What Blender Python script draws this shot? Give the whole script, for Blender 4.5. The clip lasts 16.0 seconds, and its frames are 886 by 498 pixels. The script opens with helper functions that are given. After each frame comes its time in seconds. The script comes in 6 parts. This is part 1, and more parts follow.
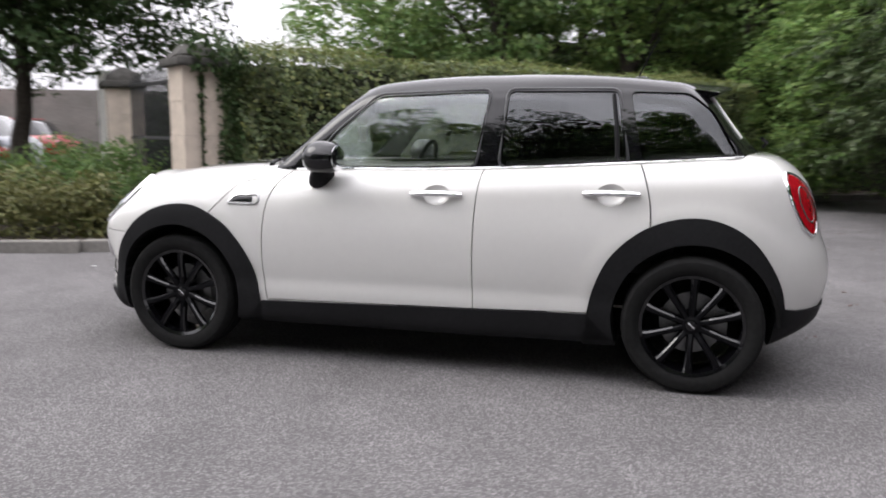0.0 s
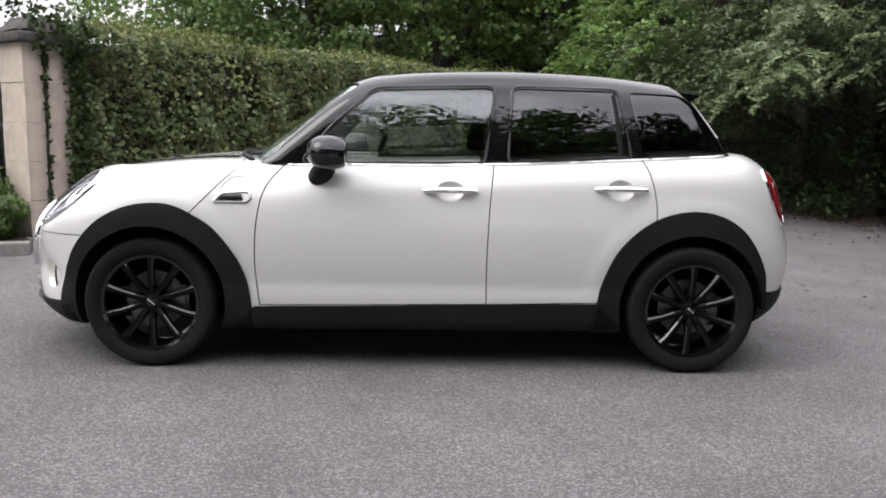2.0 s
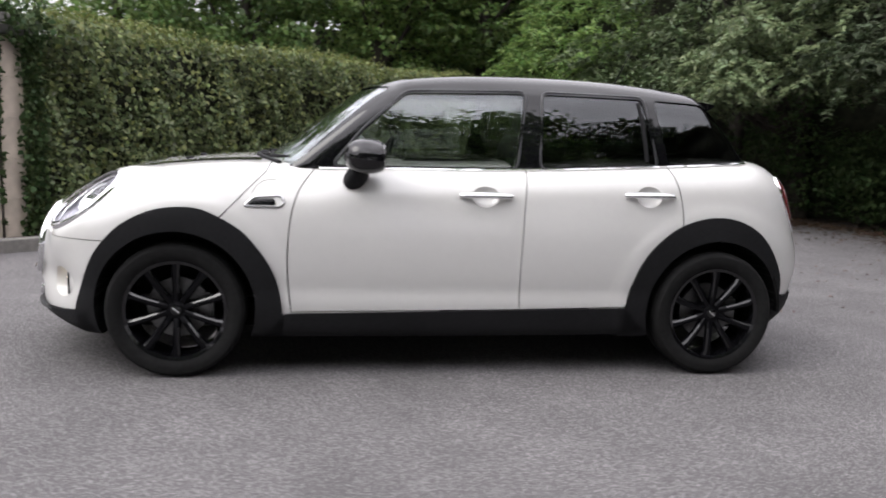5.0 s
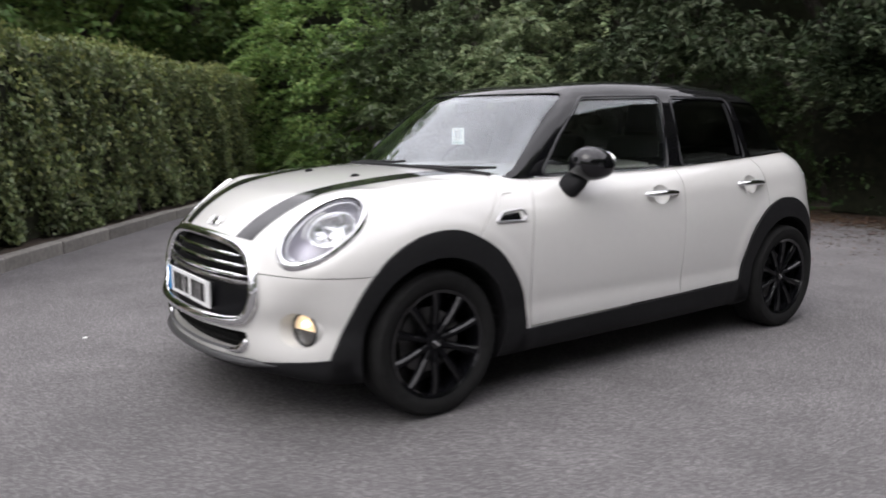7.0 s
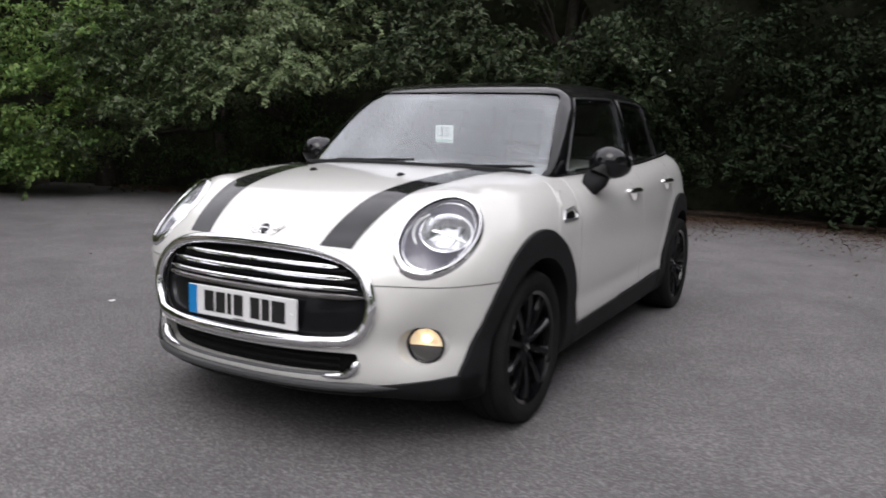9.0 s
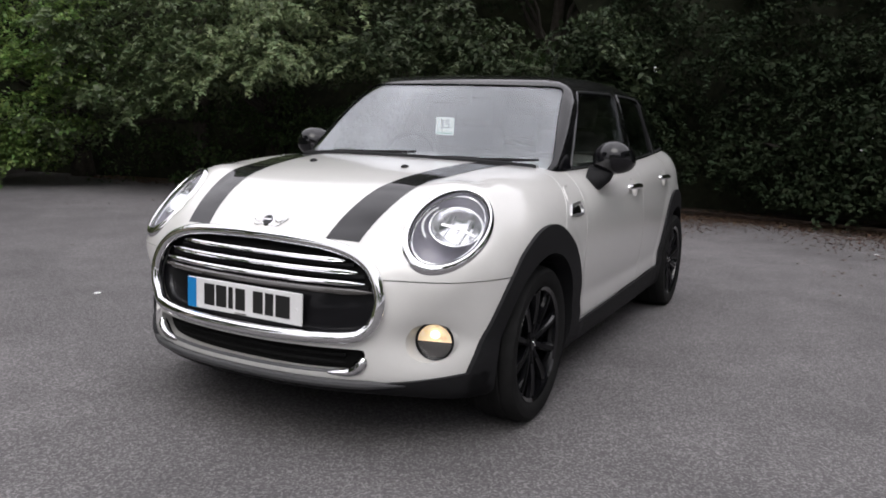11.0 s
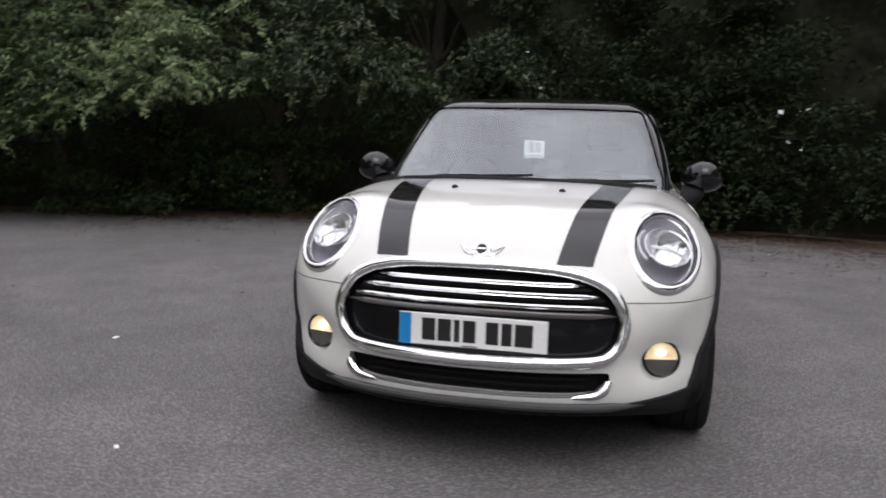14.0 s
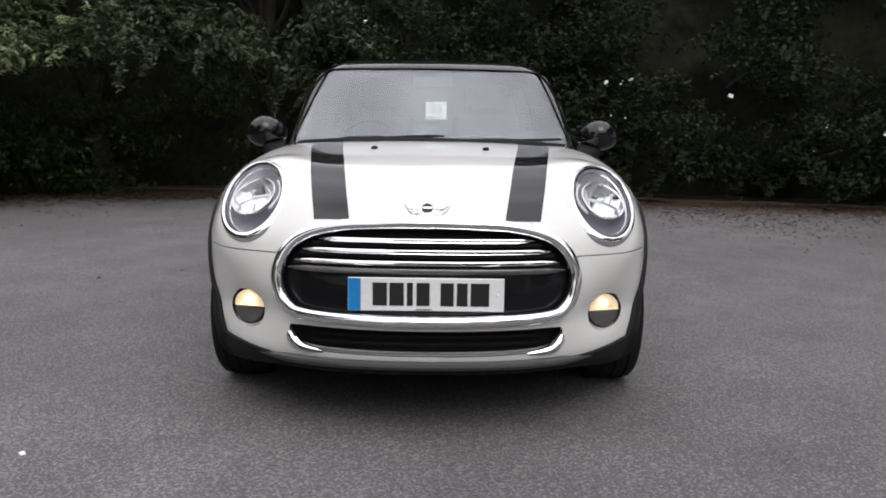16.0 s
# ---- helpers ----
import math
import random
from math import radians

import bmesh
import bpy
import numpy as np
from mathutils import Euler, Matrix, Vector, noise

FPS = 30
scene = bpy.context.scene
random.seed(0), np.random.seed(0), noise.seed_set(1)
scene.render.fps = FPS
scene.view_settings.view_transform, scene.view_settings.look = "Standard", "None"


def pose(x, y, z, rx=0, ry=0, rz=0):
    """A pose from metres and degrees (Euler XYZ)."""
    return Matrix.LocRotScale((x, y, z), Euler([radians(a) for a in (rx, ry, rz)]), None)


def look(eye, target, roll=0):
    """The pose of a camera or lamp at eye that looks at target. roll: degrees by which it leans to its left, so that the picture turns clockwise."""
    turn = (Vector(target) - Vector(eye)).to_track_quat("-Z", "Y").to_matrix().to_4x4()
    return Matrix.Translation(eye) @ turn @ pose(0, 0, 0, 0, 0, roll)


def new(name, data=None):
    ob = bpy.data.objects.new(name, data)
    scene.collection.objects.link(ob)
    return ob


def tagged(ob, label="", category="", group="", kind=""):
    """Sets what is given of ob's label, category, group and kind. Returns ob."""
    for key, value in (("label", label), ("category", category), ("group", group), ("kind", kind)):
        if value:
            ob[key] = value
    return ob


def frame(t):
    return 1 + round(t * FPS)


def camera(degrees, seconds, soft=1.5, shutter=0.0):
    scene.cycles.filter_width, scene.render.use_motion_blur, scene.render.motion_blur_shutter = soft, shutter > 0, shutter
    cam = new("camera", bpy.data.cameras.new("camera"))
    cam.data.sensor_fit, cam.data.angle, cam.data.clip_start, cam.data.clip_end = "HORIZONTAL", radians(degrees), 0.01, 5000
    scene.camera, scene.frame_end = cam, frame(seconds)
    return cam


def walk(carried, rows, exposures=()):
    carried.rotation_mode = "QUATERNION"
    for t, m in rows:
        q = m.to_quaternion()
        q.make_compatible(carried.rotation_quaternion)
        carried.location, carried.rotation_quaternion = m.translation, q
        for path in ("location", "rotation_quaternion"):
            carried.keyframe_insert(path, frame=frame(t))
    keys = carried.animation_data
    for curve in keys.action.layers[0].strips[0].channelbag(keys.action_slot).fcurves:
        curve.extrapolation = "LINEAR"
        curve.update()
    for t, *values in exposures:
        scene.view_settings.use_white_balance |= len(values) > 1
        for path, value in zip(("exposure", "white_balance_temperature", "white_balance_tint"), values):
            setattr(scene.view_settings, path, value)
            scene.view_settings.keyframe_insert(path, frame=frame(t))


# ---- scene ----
cam = camera(59.0, 16.0, soft=1.8, shutter=0.85)
PATH = [
    (0, (1.1, -4.376, 1.142), (0.585, -2.466, 0.851), 0.4),
    (0.5, (0.62, -4.483, 1.127), (0.356, -2.522, 0.835), 2.2),
    (1, (0.193, -4.458, 1.145), (0.145, -2.48, 0.857), 2.3),
    (1.5, (0.032, -4.448, 1.163), (0.048, -2.466, 0.895), 2.6),
    (2, (-0.052, -4.467, 1.15), (0.021, -2.492, 0.844), 1.4),
    (2.5, (-0.095, -4.463, 1.157), (-0.046, -2.486, 0.853), -0.1),
    (3, (-0.101, -4.455, 1.154), (-0.078, -2.476, 0.861), -0.9),
    (3.2, (-0.081, -4.445, 1.142), (-0.074, -2.467, 0.849), -1.0),
    (5.3, (-0.935, -4.365, 1.159), (-0.543, -2.427, 0.861), 2.5),
    (5.5, (-1.221, -4.278, 1.116), (-0.754, -2.355, 0.827), 2.4),
    (6, (-1.918, -4.036, 1.147), (-1.201, -2.195, 0.837), 2.2),
    (6.5, (-2.546, -3.76, 1.171), (-1.578, -2.034, 0.88), 1.4),
    (7, (-3.12, -3.354, 1.193), (-1.947, -1.765, 0.882), 0.3),
    (7.5, (-3.529, -3.039, 1.174), (-2.188, -1.586, 0.876), 1.4),
    (8, (-3.815, -2.678, 1.163), (-2.243, -1.482, 0.847), 1.5),
    (8.5, (-4.015, -2.299, 1.154), (-2.33, -1.261, 0.863), 2.0),
    (9, (-4.118, -1.985, 1.147), (-2.385, -1.032, 0.852), 1.6),
    (9.5, (-4.106, -1.866, 1.141), (-2.381, -0.891, 0.863), 1.0),
    (10, (-4.11, -1.854, 1.132), (-2.358, -0.934, 0.841), 1.1),
    (12.3, (-4.116, -1.807, 1.129), (-2.35, -0.922, 0.816), 3.8),
    (12.5, (-4.147, -1.735, 1.125), (-2.365, -0.881, 0.816), 4.1),
    (13, (-4.327, -1.373, 1.142), (-2.479, -0.672, 0.838), 4.8),
    (13.5, (-4.493, -0.908, 1.152), (-2.598, -0.343, 0.851), 3.6),
    (14, (-4.626, -0.484, 1.120), (-2.71, -0.045, 0.872), 1.7),
    (14.5, (-4.666, -0.254, 1.058), (-2.727, 0.02, 0.813), 1.7),
    (15, (-4.62, -0.156, 1.055), (-2.673, -0.008, 0.779), 1.1),
    (15.5, (-4.584, -0.129, 1.048), (-2.638, -0.080, 0.756), 1.0),
    (16, (-4.578, -0.037, 1.042), (-2.635, -0.050, 0.747), 0.8),
]
walk(cam, [(t, look(eye, target, roll)) for t, eye, target, roll in PATH],
     exposures=[(0, -0.04), (3.2, -0.04), (5.5, -0.13), (7, -0.33), (8, -0.48), (9.5, -0.68), (12.5, -0.68), (14, -0.80), (15, -0.80), (16, -0.72)])

# ---------------------------------------------------------------- world and light
world = bpy.data.worlds.new("world")
scene.world = world
world.use_nodes = True
_n, _l = world.node_tree.nodes, world.node_tree.links
_bg = _n["Background"]
_sky = _n.new("ShaderNodeTexSky")
_sky.sky_type = "NISHITA"
_sky.sun_disc = False
_sky.sun_elevation = radians(48)
_sky.sun_rotation = radians(257)
_sky.air_density, _sky.dust_density, _sky.ozone_density = 1.0, 5.0, 1.0
_hsv = _n.new("ShaderNodeHueSaturation")          # a closed layer of cloud: hardly any blue is left
_hsv.inputs["Saturation"].default_value = 0.16
_l.new(_sky.outputs[0], _hsv.inputs["Color"])
_tc = _n.new("ShaderNodeTexCoord")
_cl = _n.new("ShaderNodeTexNoise")                 # soft light and dark banks in the cloud
_cl.inputs["Scale"].default_value, _cl.inputs["Detail"].default_value = 2.2, 5
_l.new(_tc.outputs["Generated"], _cl.inputs["Vector"])
_cr = _n.new("ShaderNodeMapRange")
_cr.inputs["From Min"].default_value, _cr.inputs["From Max"].default_value = 0.3, 0.7
_cr.inputs["To Min"].default_value, _cr.inputs["To Max"].default_value = 0.58, 1.42
_l.new(_cl.outputs["Fac"], _cr.inputs["Value"])
_up = _n.new("ShaderNodeSeparateXYZ")              # an overcast sky is three times as bright overhead as at the horizon
_l.new(_tc.outputs["Generated"], _up.inputs[0])
_gr = _n.new("ShaderNodeMapRange")
_gr.inputs["From Min"].default_value, _gr.inputs["From Max"].default_value = 0.0, 1.0
_gr.inputs["To Min"].default_value, _gr.inputs["To Max"].default_value = 8.0, 27.0
_l.new(_up.outputs["Z"], _gr.inputs["Value"])
_pr = _n.new("ShaderNodeMath")
_pr.operation = "MULTIPLY"
_l.new(_cr.outputs[0], _pr.inputs[0])
_l.new(_gr.outputs[0], _pr.inputs[1])
_tint = _n.new("ShaderNodeVectorMath")
_tint.operation = "SCALE"
_tint.inputs[0].default_value = (1.0, 0.975, 1.045)
_l.new(_pr.outputs[0], _tint.inputs["Scale"])
_mx = _n.new("ShaderNodeMix")
_mx.data_type = "RGBA"
_mx.inputs[0].default_value = 0.8
_l.new(_hsv.outputs[0], _mx.inputs[6])
_l.new(_tint.outputs[0], _mx.inputs[7])
_l.new(_mx.outputs[2], _bg.inputs["Color"])
_bg.inputs["Strength"].default_value = 0.15

sun = new("sun", bpy.data.lights.new("sun", "SUN"))
sun.data.energy, sun.data.angle, sun.data.color = 1.5, radians(35), (1.0, 0.97, 0.93)
sun.matrix_world = look((-13, -3, 15), (0, 0, 0))

# ---------------------------------------------------------------- materials


def mat(name, color, rough=0.5, metal=0.0, coat=0.0, var=0.0, scale=30.0, bump=0.0, bump_scale=200.0, spec=0.5,
        trans=0.0, ior=1.45, emit=0.0, rand=0.0, island=0.0, translucent=0.0, color2=None, spread=0.5):
    """A node material: base colour with variation at two scales, fine relief, gloss."""
    m = bpy.data.materials.new(name)
    m.use_nodes = True
    n, l = m.node_tree.nodes, m.node_tree.links
    b = n["Principled BSDF"]
    b.inputs["Base Color"].default_value = (*color, 1)
    b.inputs["Roughness"].default_value = rough
    b.inputs["Metallic"].default_value = metal
    b.inputs["Coat Weight"].default_value = coat
    b.inputs["Coat Roughness"].default_value = 0.03
    b.inputs["Specular IOR Level"].default_value = spec
    b.inputs["Transmission Weight"].default_value = trans
    b.inputs["IOR"].default_value = ior
    if emit:
        b.inputs["Emission Color"].default_value = (*color, 1)
        b.inputs["Emission Strength"].default_value = emit
    last = None
    if var or color2:
        tc = n.new("ShaderNodeTexCoord")
        a = n.new("ShaderNodeTexNoise")
        a.inputs["Scale"].default_value, a.inputs["Detail"].default_value = scale, 6
        c = n.new("ShaderNodeTexNoise")
        c.inputs["Scale"].default_value, c.inputs["Detail"].default_value = scale / 14, 3
        l.new(tc.outputs["Object"], a.inputs["Vector"])
        l.new(tc.outputs["Object"], c.inputs["Vector"])
        add = n.new("ShaderNodeMath")
        add.operation = "ADD"
        l.new(a.outputs["Fac"], add.inputs[0])
        l.new(c.outputs["Fac"], add.inputs[1])
        ramp = n.new("ShaderNodeMapRange")
        ramp.inputs["From Min"].default_value, ramp.inputs["From Max"].default_value = 1 - spread / 2, 1 + spread / 2
        l.new(add.outputs[0], ramp.inputs["Value"])
        mix = n.new("ShaderNodeMix")
        mix.data_type = "RGBA"
        lo = tuple(v * (1 - var) for v in color)
        hi = color2 if color2 else tuple(min(1, v * (1 + var)) for v in color)
        mix.inputs[6].default_value, mix.inputs[7].default_value = (*lo, 1), (*hi, 1)
        l.new(ramp.outputs[0], mix.inputs[0])
        last = mix.outputs[2]
    if rand or island:
        hs = n.new("ShaderNodeHueSaturation")
        src = n.new("ShaderNodeNewGeometry") if island else n.new("ShaderNodeObjectInfo")
        out = src.outputs["Random Per Island"] if island else src.outputs["Random"]
        mr = n.new("ShaderNodeMapRange")
        amp = island or rand
        mr.inputs["To Min"].default_value, mr.inputs["To Max"].default_value = 1 - amp, 1 + amp
        l.new(out, mr.inputs["Value"])
        l.new(mr.outputs[0], hs.inputs["Value"])
        if island:
            mh = n.new("ShaderNodeMath")
            mh.operation = "MULTIPLY_ADD"
            mh.inputs[1].default_value, mh.inputs[2].default_value = 0.05, 0.475
            fr = n.new("ShaderNodeMath")
            fr.operation = "FRACT"
            m7 = n.new("ShaderNodeMath")
            m7.operation = "MULTIPLY"
            m7.inputs[1].default_value = 7.31
            l.new(out, m7.inputs[0])
            l.new(m7.outputs[0], fr.inputs[0])
            l.new(fr.outputs[0], mh.inputs[0])
            l.new(mh.outputs[0], hs.inputs["Hue"])
        if last:
            l.new(last, hs.inputs["Color"])
        else:
            hs.inputs["Color"].default_value = (*color, 1)
        last = hs.outputs[0]
    if last:
        l.new(last, b.inputs["Base Color"])
    if bump:
        tb = n.new("ShaderNodeTexCoord")
        nb = n.new("ShaderNodeTexNoise")
        nb.inputs["Scale"].default_value, nb.inputs["Detail"].default_value = bump_scale, 4
        bp = n.new("ShaderNodeBump")
        bp.inputs["Strength"].default_value, bp.inputs["Distance"].default_value = bump, 0.004
        l.new(tb.outputs["Object"], nb.inputs["Vector"])
        l.new(nb.outputs["Fac"], bp.inputs["Height"])
        l.new(bp.outputs[0], b.inputs["Normal"])
    if translucent:
        tr = n.new("ShaderNodeBsdfTranslucent")
        if last:
            l.new(last, tr.inputs["Color"])
        else:
            tr.inputs["Color"].default_value = (*color, 1)
        ms = n.new("ShaderNodeMixShader")
        ms.inputs[0].default_value = translucent
        l.new(b.outputs[0], ms.inputs[1])
        l.new(tr.outputs[0], ms.inputs[2])
        l.new(ms.outputs[0], n["Material Output"].inputs["Surface"])
    return m


def asphalt_material():
    """Worn asphalt: pale stone chips in dark binder, broad pale and dark patches, fine relief."""
    m = bpy.data.materials.new("asphalt")
    m.use_nodes = True
    n, l = m.node_tree.nodes, m.node_tree.links
    b = n["Principled BSDF"]
    tc = n.new("ShaderNodeTexCoord")
    vor = n.new("ShaderNodeTexVoronoi")
    vor.inputs["Scale"].default_value = 150
    fine = n.new("ShaderNodeTexNoise")
    fine.inputs["Scale"].default_value, fine.inputs["Detail"].default_value = 55, 8
    mid = n.new("ShaderNodeTexNoise")
    mid.inputs["Scale"].default_value, mid.inputs["Detail"].default_value = 2.2, 5
    big = n.new("ShaderNodeTexNoise")
    big.inputs["Scale"].default_value, big.inputs["Detail"].default_value = 0.35, 4
    for t in (vor, fine, mid, big):
        l.new(tc.outputs["Object"], t.inputs["Vector"])
    sep = n.new("ShaderNodeSeparateColor")
    l.new(vor.outputs["Color"], sep.inputs[0])
    chip = n.new("ShaderNodeMapRange")
    chip.inputs["From Min"].default_value, chip.inputs["From Max"].default_value = 0.45, 1.0
    l.new(sep.outputs[0], chip.inputs["Value"])
    mix = n.new("ShaderNodeMix")
    mix.data_type = "RGBA"
    mix.inputs[6].default_value, mix.inputs[7].default_value = (0.086, 0.082, 0.083, 1), (0.200, 0.191, 0.192, 1)
    l.new(chip.outputs[0], mix.inputs[0])
    prev = mix.outputs[2]
    for tex, lo, hi in ((fine, 0.82, 1.18), (mid, 0.86, 1.14), (big, 0.85, 1.15)):
        mr = n.new("ShaderNodeMapRange")
        mr.inputs["From Min"].default_value, mr.inputs["From Max"].default_value = 0.3, 0.7
        mr.inputs["To Min"].default_value, mr.inputs["To Max"].default_value = lo, hi
        l.new(tex.outputs["Fac"], mr.inputs["Value"])
        mu = n.new("ShaderNodeVectorMath")
        mu.operation = "SCALE"
        l.new(prev, mu.inputs[0])
        l.new(mr.outputs[0], mu.inputs["Scale"])
        prev = mu.outputs[0]
    l.new(prev, b.inputs["Base Color"])
    b.inputs["Roughness"].default_value = 0.82
    b.inputs["Specular IOR Level"].default_value = 0.35
    bp = n.new("ShaderNodeBump")
    bp.inputs["Strength"].default_value, bp.inputs["Distance"].default_value = 0.5, 0.004
    l.new(vor.outputs["Distance"], bp.inputs["Height"])
    l.new(bp.outputs[0], b.inputs["Normal"])
    return m


PAINT = mat("pearl_white_paint", (0.630, 0.623, 0.603), rough=0.32, coat=1.0, var=0.012, scale=400)
BLACK = mat("gloss_black_paint", (0.004, 0.004, 0.005), rough=0.4, coat=1.0, spec=0.02)
CLAD = mat("black_plastic_cladding", (0.013, 0.013, 0.014), rough=0.6, var=0.15, scale=60, bump=0.15, bump_scale=900, spec=0.14)
CHROME = mat("chrome", (0.85, 0.85, 0.86), rough=0.06, metal=1.0)
DULL_CHROME = mat("satin_chrome", (0.55, 0.55, 0.56), rough=0.28, metal=1.0)
RUBBER = mat("tyre_rubber", (0.013, 0.013, 0.013), rough=0.8, var=0.25, scale=40, bump=0.2, bump_scale=300, spec=0.12)
RIM = mat("black_alloy", (0.004, 0.004, 0.005), rough=0.16, coat=0.8, spec=0.2)
SPOKE = mat("black_spoke", (0.004, 0.004, 0.005), rough=0.5, coat=0.2, spec=0.03)
RIM_EDGE = mat("glossy_spoke_edge", (0.004, 0.004, 0.005), rough=0.12, coat=0.8, spec=0.3)
DARK = mat("dark_void", (0.009, 0.009, 0.009), spec=0.08, rough=0.7, var=0.3, scale=50)
FRAME = mat("satin_window_frame", (0.035, 0.035, 0.038), rough=0.3, var=0.1, scale=60, spec=0.5)
PANEL = mat("gloss_grille_plastic", (0.005, 0.005, 0.006), rough=0.4, coat=0.2, spec=0.1)
STEEL = mat("brake_steel", (0.13, 0.13, 0.13), rough=0.4, metal=1.0, var=0.2, scale=80)


def pane_material(name, tint, ior=1.5, gain=1.0):
    """Clear or tinted glass: seen through, with a mirror gloss that grows towards grazing."""
    m = bpy.data.materials.new(name)
    m.use_nodes = True
    n, l = m.node_tree.nodes, m.node_tree.links
    n.remove(n["Principled BSDF"])
    tr = n.new("ShaderNodeBsdfTransparent")
    tr.inputs["Color"].default_value = (*tint, 1)
    gl = n.new("ShaderNodeBsdfGlossy")
    gl.inputs["Roughness"].default_value = 0.0
    gl.inputs["Color"].default_value = (0.95, 0.97, 1.0, 1)
    fr = n.new("ShaderNodeLayerWeight")
    fr.inputs["Blend"].default_value = 0.5
    pw = n.new("ShaderNodeMath")
    pw.operation = "POWER"
    pw.inputs[1].default_value = 5.0
    l.new(fr.outputs["Facing"], pw.inputs[0])
    r0 = ((ior - 1) / (ior + 1)) ** 2 * gain
    mu = n.new("ShaderNodeMath")
    mu.operation, mu.use_clamp = "MULTIPLY_ADD", True
    mu.inputs[1].default_value, mu.inputs[2].default_value = 1 - r0, r0
    l.new(pw.outputs[0], mu.inputs[0])
    mx = n.new("ShaderNodeMixShader")
    l.new(mu.outputs[0], mx.inputs[0])
    l.new(tr.outputs[0], mx.inputs[1])
    l.new(gl.outputs[0], mx.inputs[2])
    l.new(mx.outputs[0], n["Material Output"].inputs["Surface"])
    return m


GLASS = pane_material("tinted_glass", (0.34, 0.35, 0.35), gain=1.7)
DOOR_GLASS = pane_material("door_glass", (0.84, 0.87, 0.85), gain=1.9)
SCREEN = pane_material("windscreen_glass", (0.86, 0.89, 0.89), gain=2.5)
LENS = pane_material("clear_lens", (0.97, 0.98, 0.98), ior=1.4)
GREY = mat("grey_trim", (0.10, 0.10, 0.105), rough=0.35, var=0.1, scale=60)
LAMP_BACK = mat("lamp_housing", (0.50, 0.48, 0.54), rough=0.30, metal=0.6, var=0.12, scale=12)
SMOKE = mat("smoked_lens", (0.075, 0.07, 0.068), rough=0.15, coat=1.0)
CHIN = mat("satin_chin_plastic", (0.050, 0.050, 0.052), rough=0.36, var=0.1, scale=60)
RED = mat("red_lamp_lens", (0.42, 0.006, 0.014), rough=0.12, coat=1.0, var=0.3, scale=60)
AMBER = mat("fog_reflector", (0.95, 0.64, 0.42), emit=0.85, var=0.6, scale=55)
LIT = mat("lit_bulb", (1.0, 0.86, 0.62), emit=7.0)
BULB_GLASS = mat("lamp_reflector", (0.78, 0.78, 0.80), rough=0.16, metal=1.0, bump=0.5, bump_scale=25)
SEAT = mat("charcoal_cloth", (0.030, 0.030, 0.033), rough=0.9, var=0.2, scale=300)
PLATE = mat("plate_white", (0.72, 0.72, 0.72), rough=0.35, var=0.03, scale=60)
PLATE_BLUE = mat("plate_blue", (0.01, 0.20, 0.50), rough=0.35, var=0.06, scale=90)
INK = mat("plate_ink", (0.012, 0.012, 0.012), rough=0.45)
CARD = mat("card_white", (0.80, 0.82, 0.80), rough=0.6, var=0.03, scale=80)

ASPHALT = asphalt_material()
STONE = mat("kerb_stone", (0.20, 0.19, 0.175), rough=0.9, var=0.22, scale=22, bump=0.5, bump_scale=120, rand=0.12)
SAND = mat("pale_render", (0.50, 0.43, 0.36), rough=0.9, var=0.16, scale=9, bump=0.4, bump_scale=60)
CAPSTONE = mat("weathered_capstone", (0.075, 0.072, 0.066), rough=0.95, var=0.35, scale=14, bump=0.6, bump_scale=60)
IRON = mat("gate_iron", (0.02, 0.021, 0.023), rough=0.5, var=0.2, scale=40)
SOIL = mat("bare_soil", (0.045, 0.034, 0.025), rough=1.0, var=0.4, scale=12, bump=0.8, bump_scale=40)
BARK = mat("bark", (0.042, 0.036, 0.030), rough=1.0, var=0.4, scale=18, bump=0.9, bump_scale=50)
HEDGE_LEAF = mat("hedge_leaf", (0.150, 0.190, 0.080), rough=0.42, island=0.5, translucent=0.22)
HEDGE_TOP = mat("hedge_top_leaf", (0.17, 0.20, 0.065), rough=0.5, island=0.35, translucent=0.3)
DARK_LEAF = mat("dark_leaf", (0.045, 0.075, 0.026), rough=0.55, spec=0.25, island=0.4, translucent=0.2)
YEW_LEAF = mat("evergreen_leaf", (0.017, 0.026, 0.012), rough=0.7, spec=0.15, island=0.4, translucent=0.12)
TREE_LEAF = mat("tree_leaf", (0.120, 0.190, 0.058), rough=0.5, island=0.45, translucent=0.42)
MID_LEAF = mat("mid_leaf", (0.082, 0.116, 0.049), rough=0.5, island=0.35, translucent=0.25)
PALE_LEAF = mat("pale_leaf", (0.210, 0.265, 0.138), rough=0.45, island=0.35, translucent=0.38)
HIGH_LEAF = mat("high_leaf", (0.165, 0.255, 0.075), rough=0.5, island=0.45, translucent=0.45)
# inner leaves darker than the twigs: shade inside the crown put into the colour
INNER_LEAF = mat("inner_leaf", (0.125, 0.162, 0.078), rough=0.5, island=0.35, translucent=0.3)
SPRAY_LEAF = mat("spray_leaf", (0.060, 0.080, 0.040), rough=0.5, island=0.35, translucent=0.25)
SHADED_INNER_LEAF = mat("shaded_inner_leaf", (0.036, 0.052, 0.024), rough=0.6, spec=0.25, island=0.35, translucent=0.2)
STAINED = mat("stained_edging", (0.100, 0.070, 0.054), rough=0.95, var=0.35, scale=14, bump=0.5, bump_scale=80, rand=0.15)
SHRUB_LEAF = mat("shrub_leaf", (0.15, 0.155, 0.055), rough=0.5, island=0.45, translucent=0.25)
# dark colour stands in for the shade inside hedge and trees
CORE = mat("painted_shade_core", (0.030, 0.033, 0.020), rough=1.0, var=0.5, scale=9)
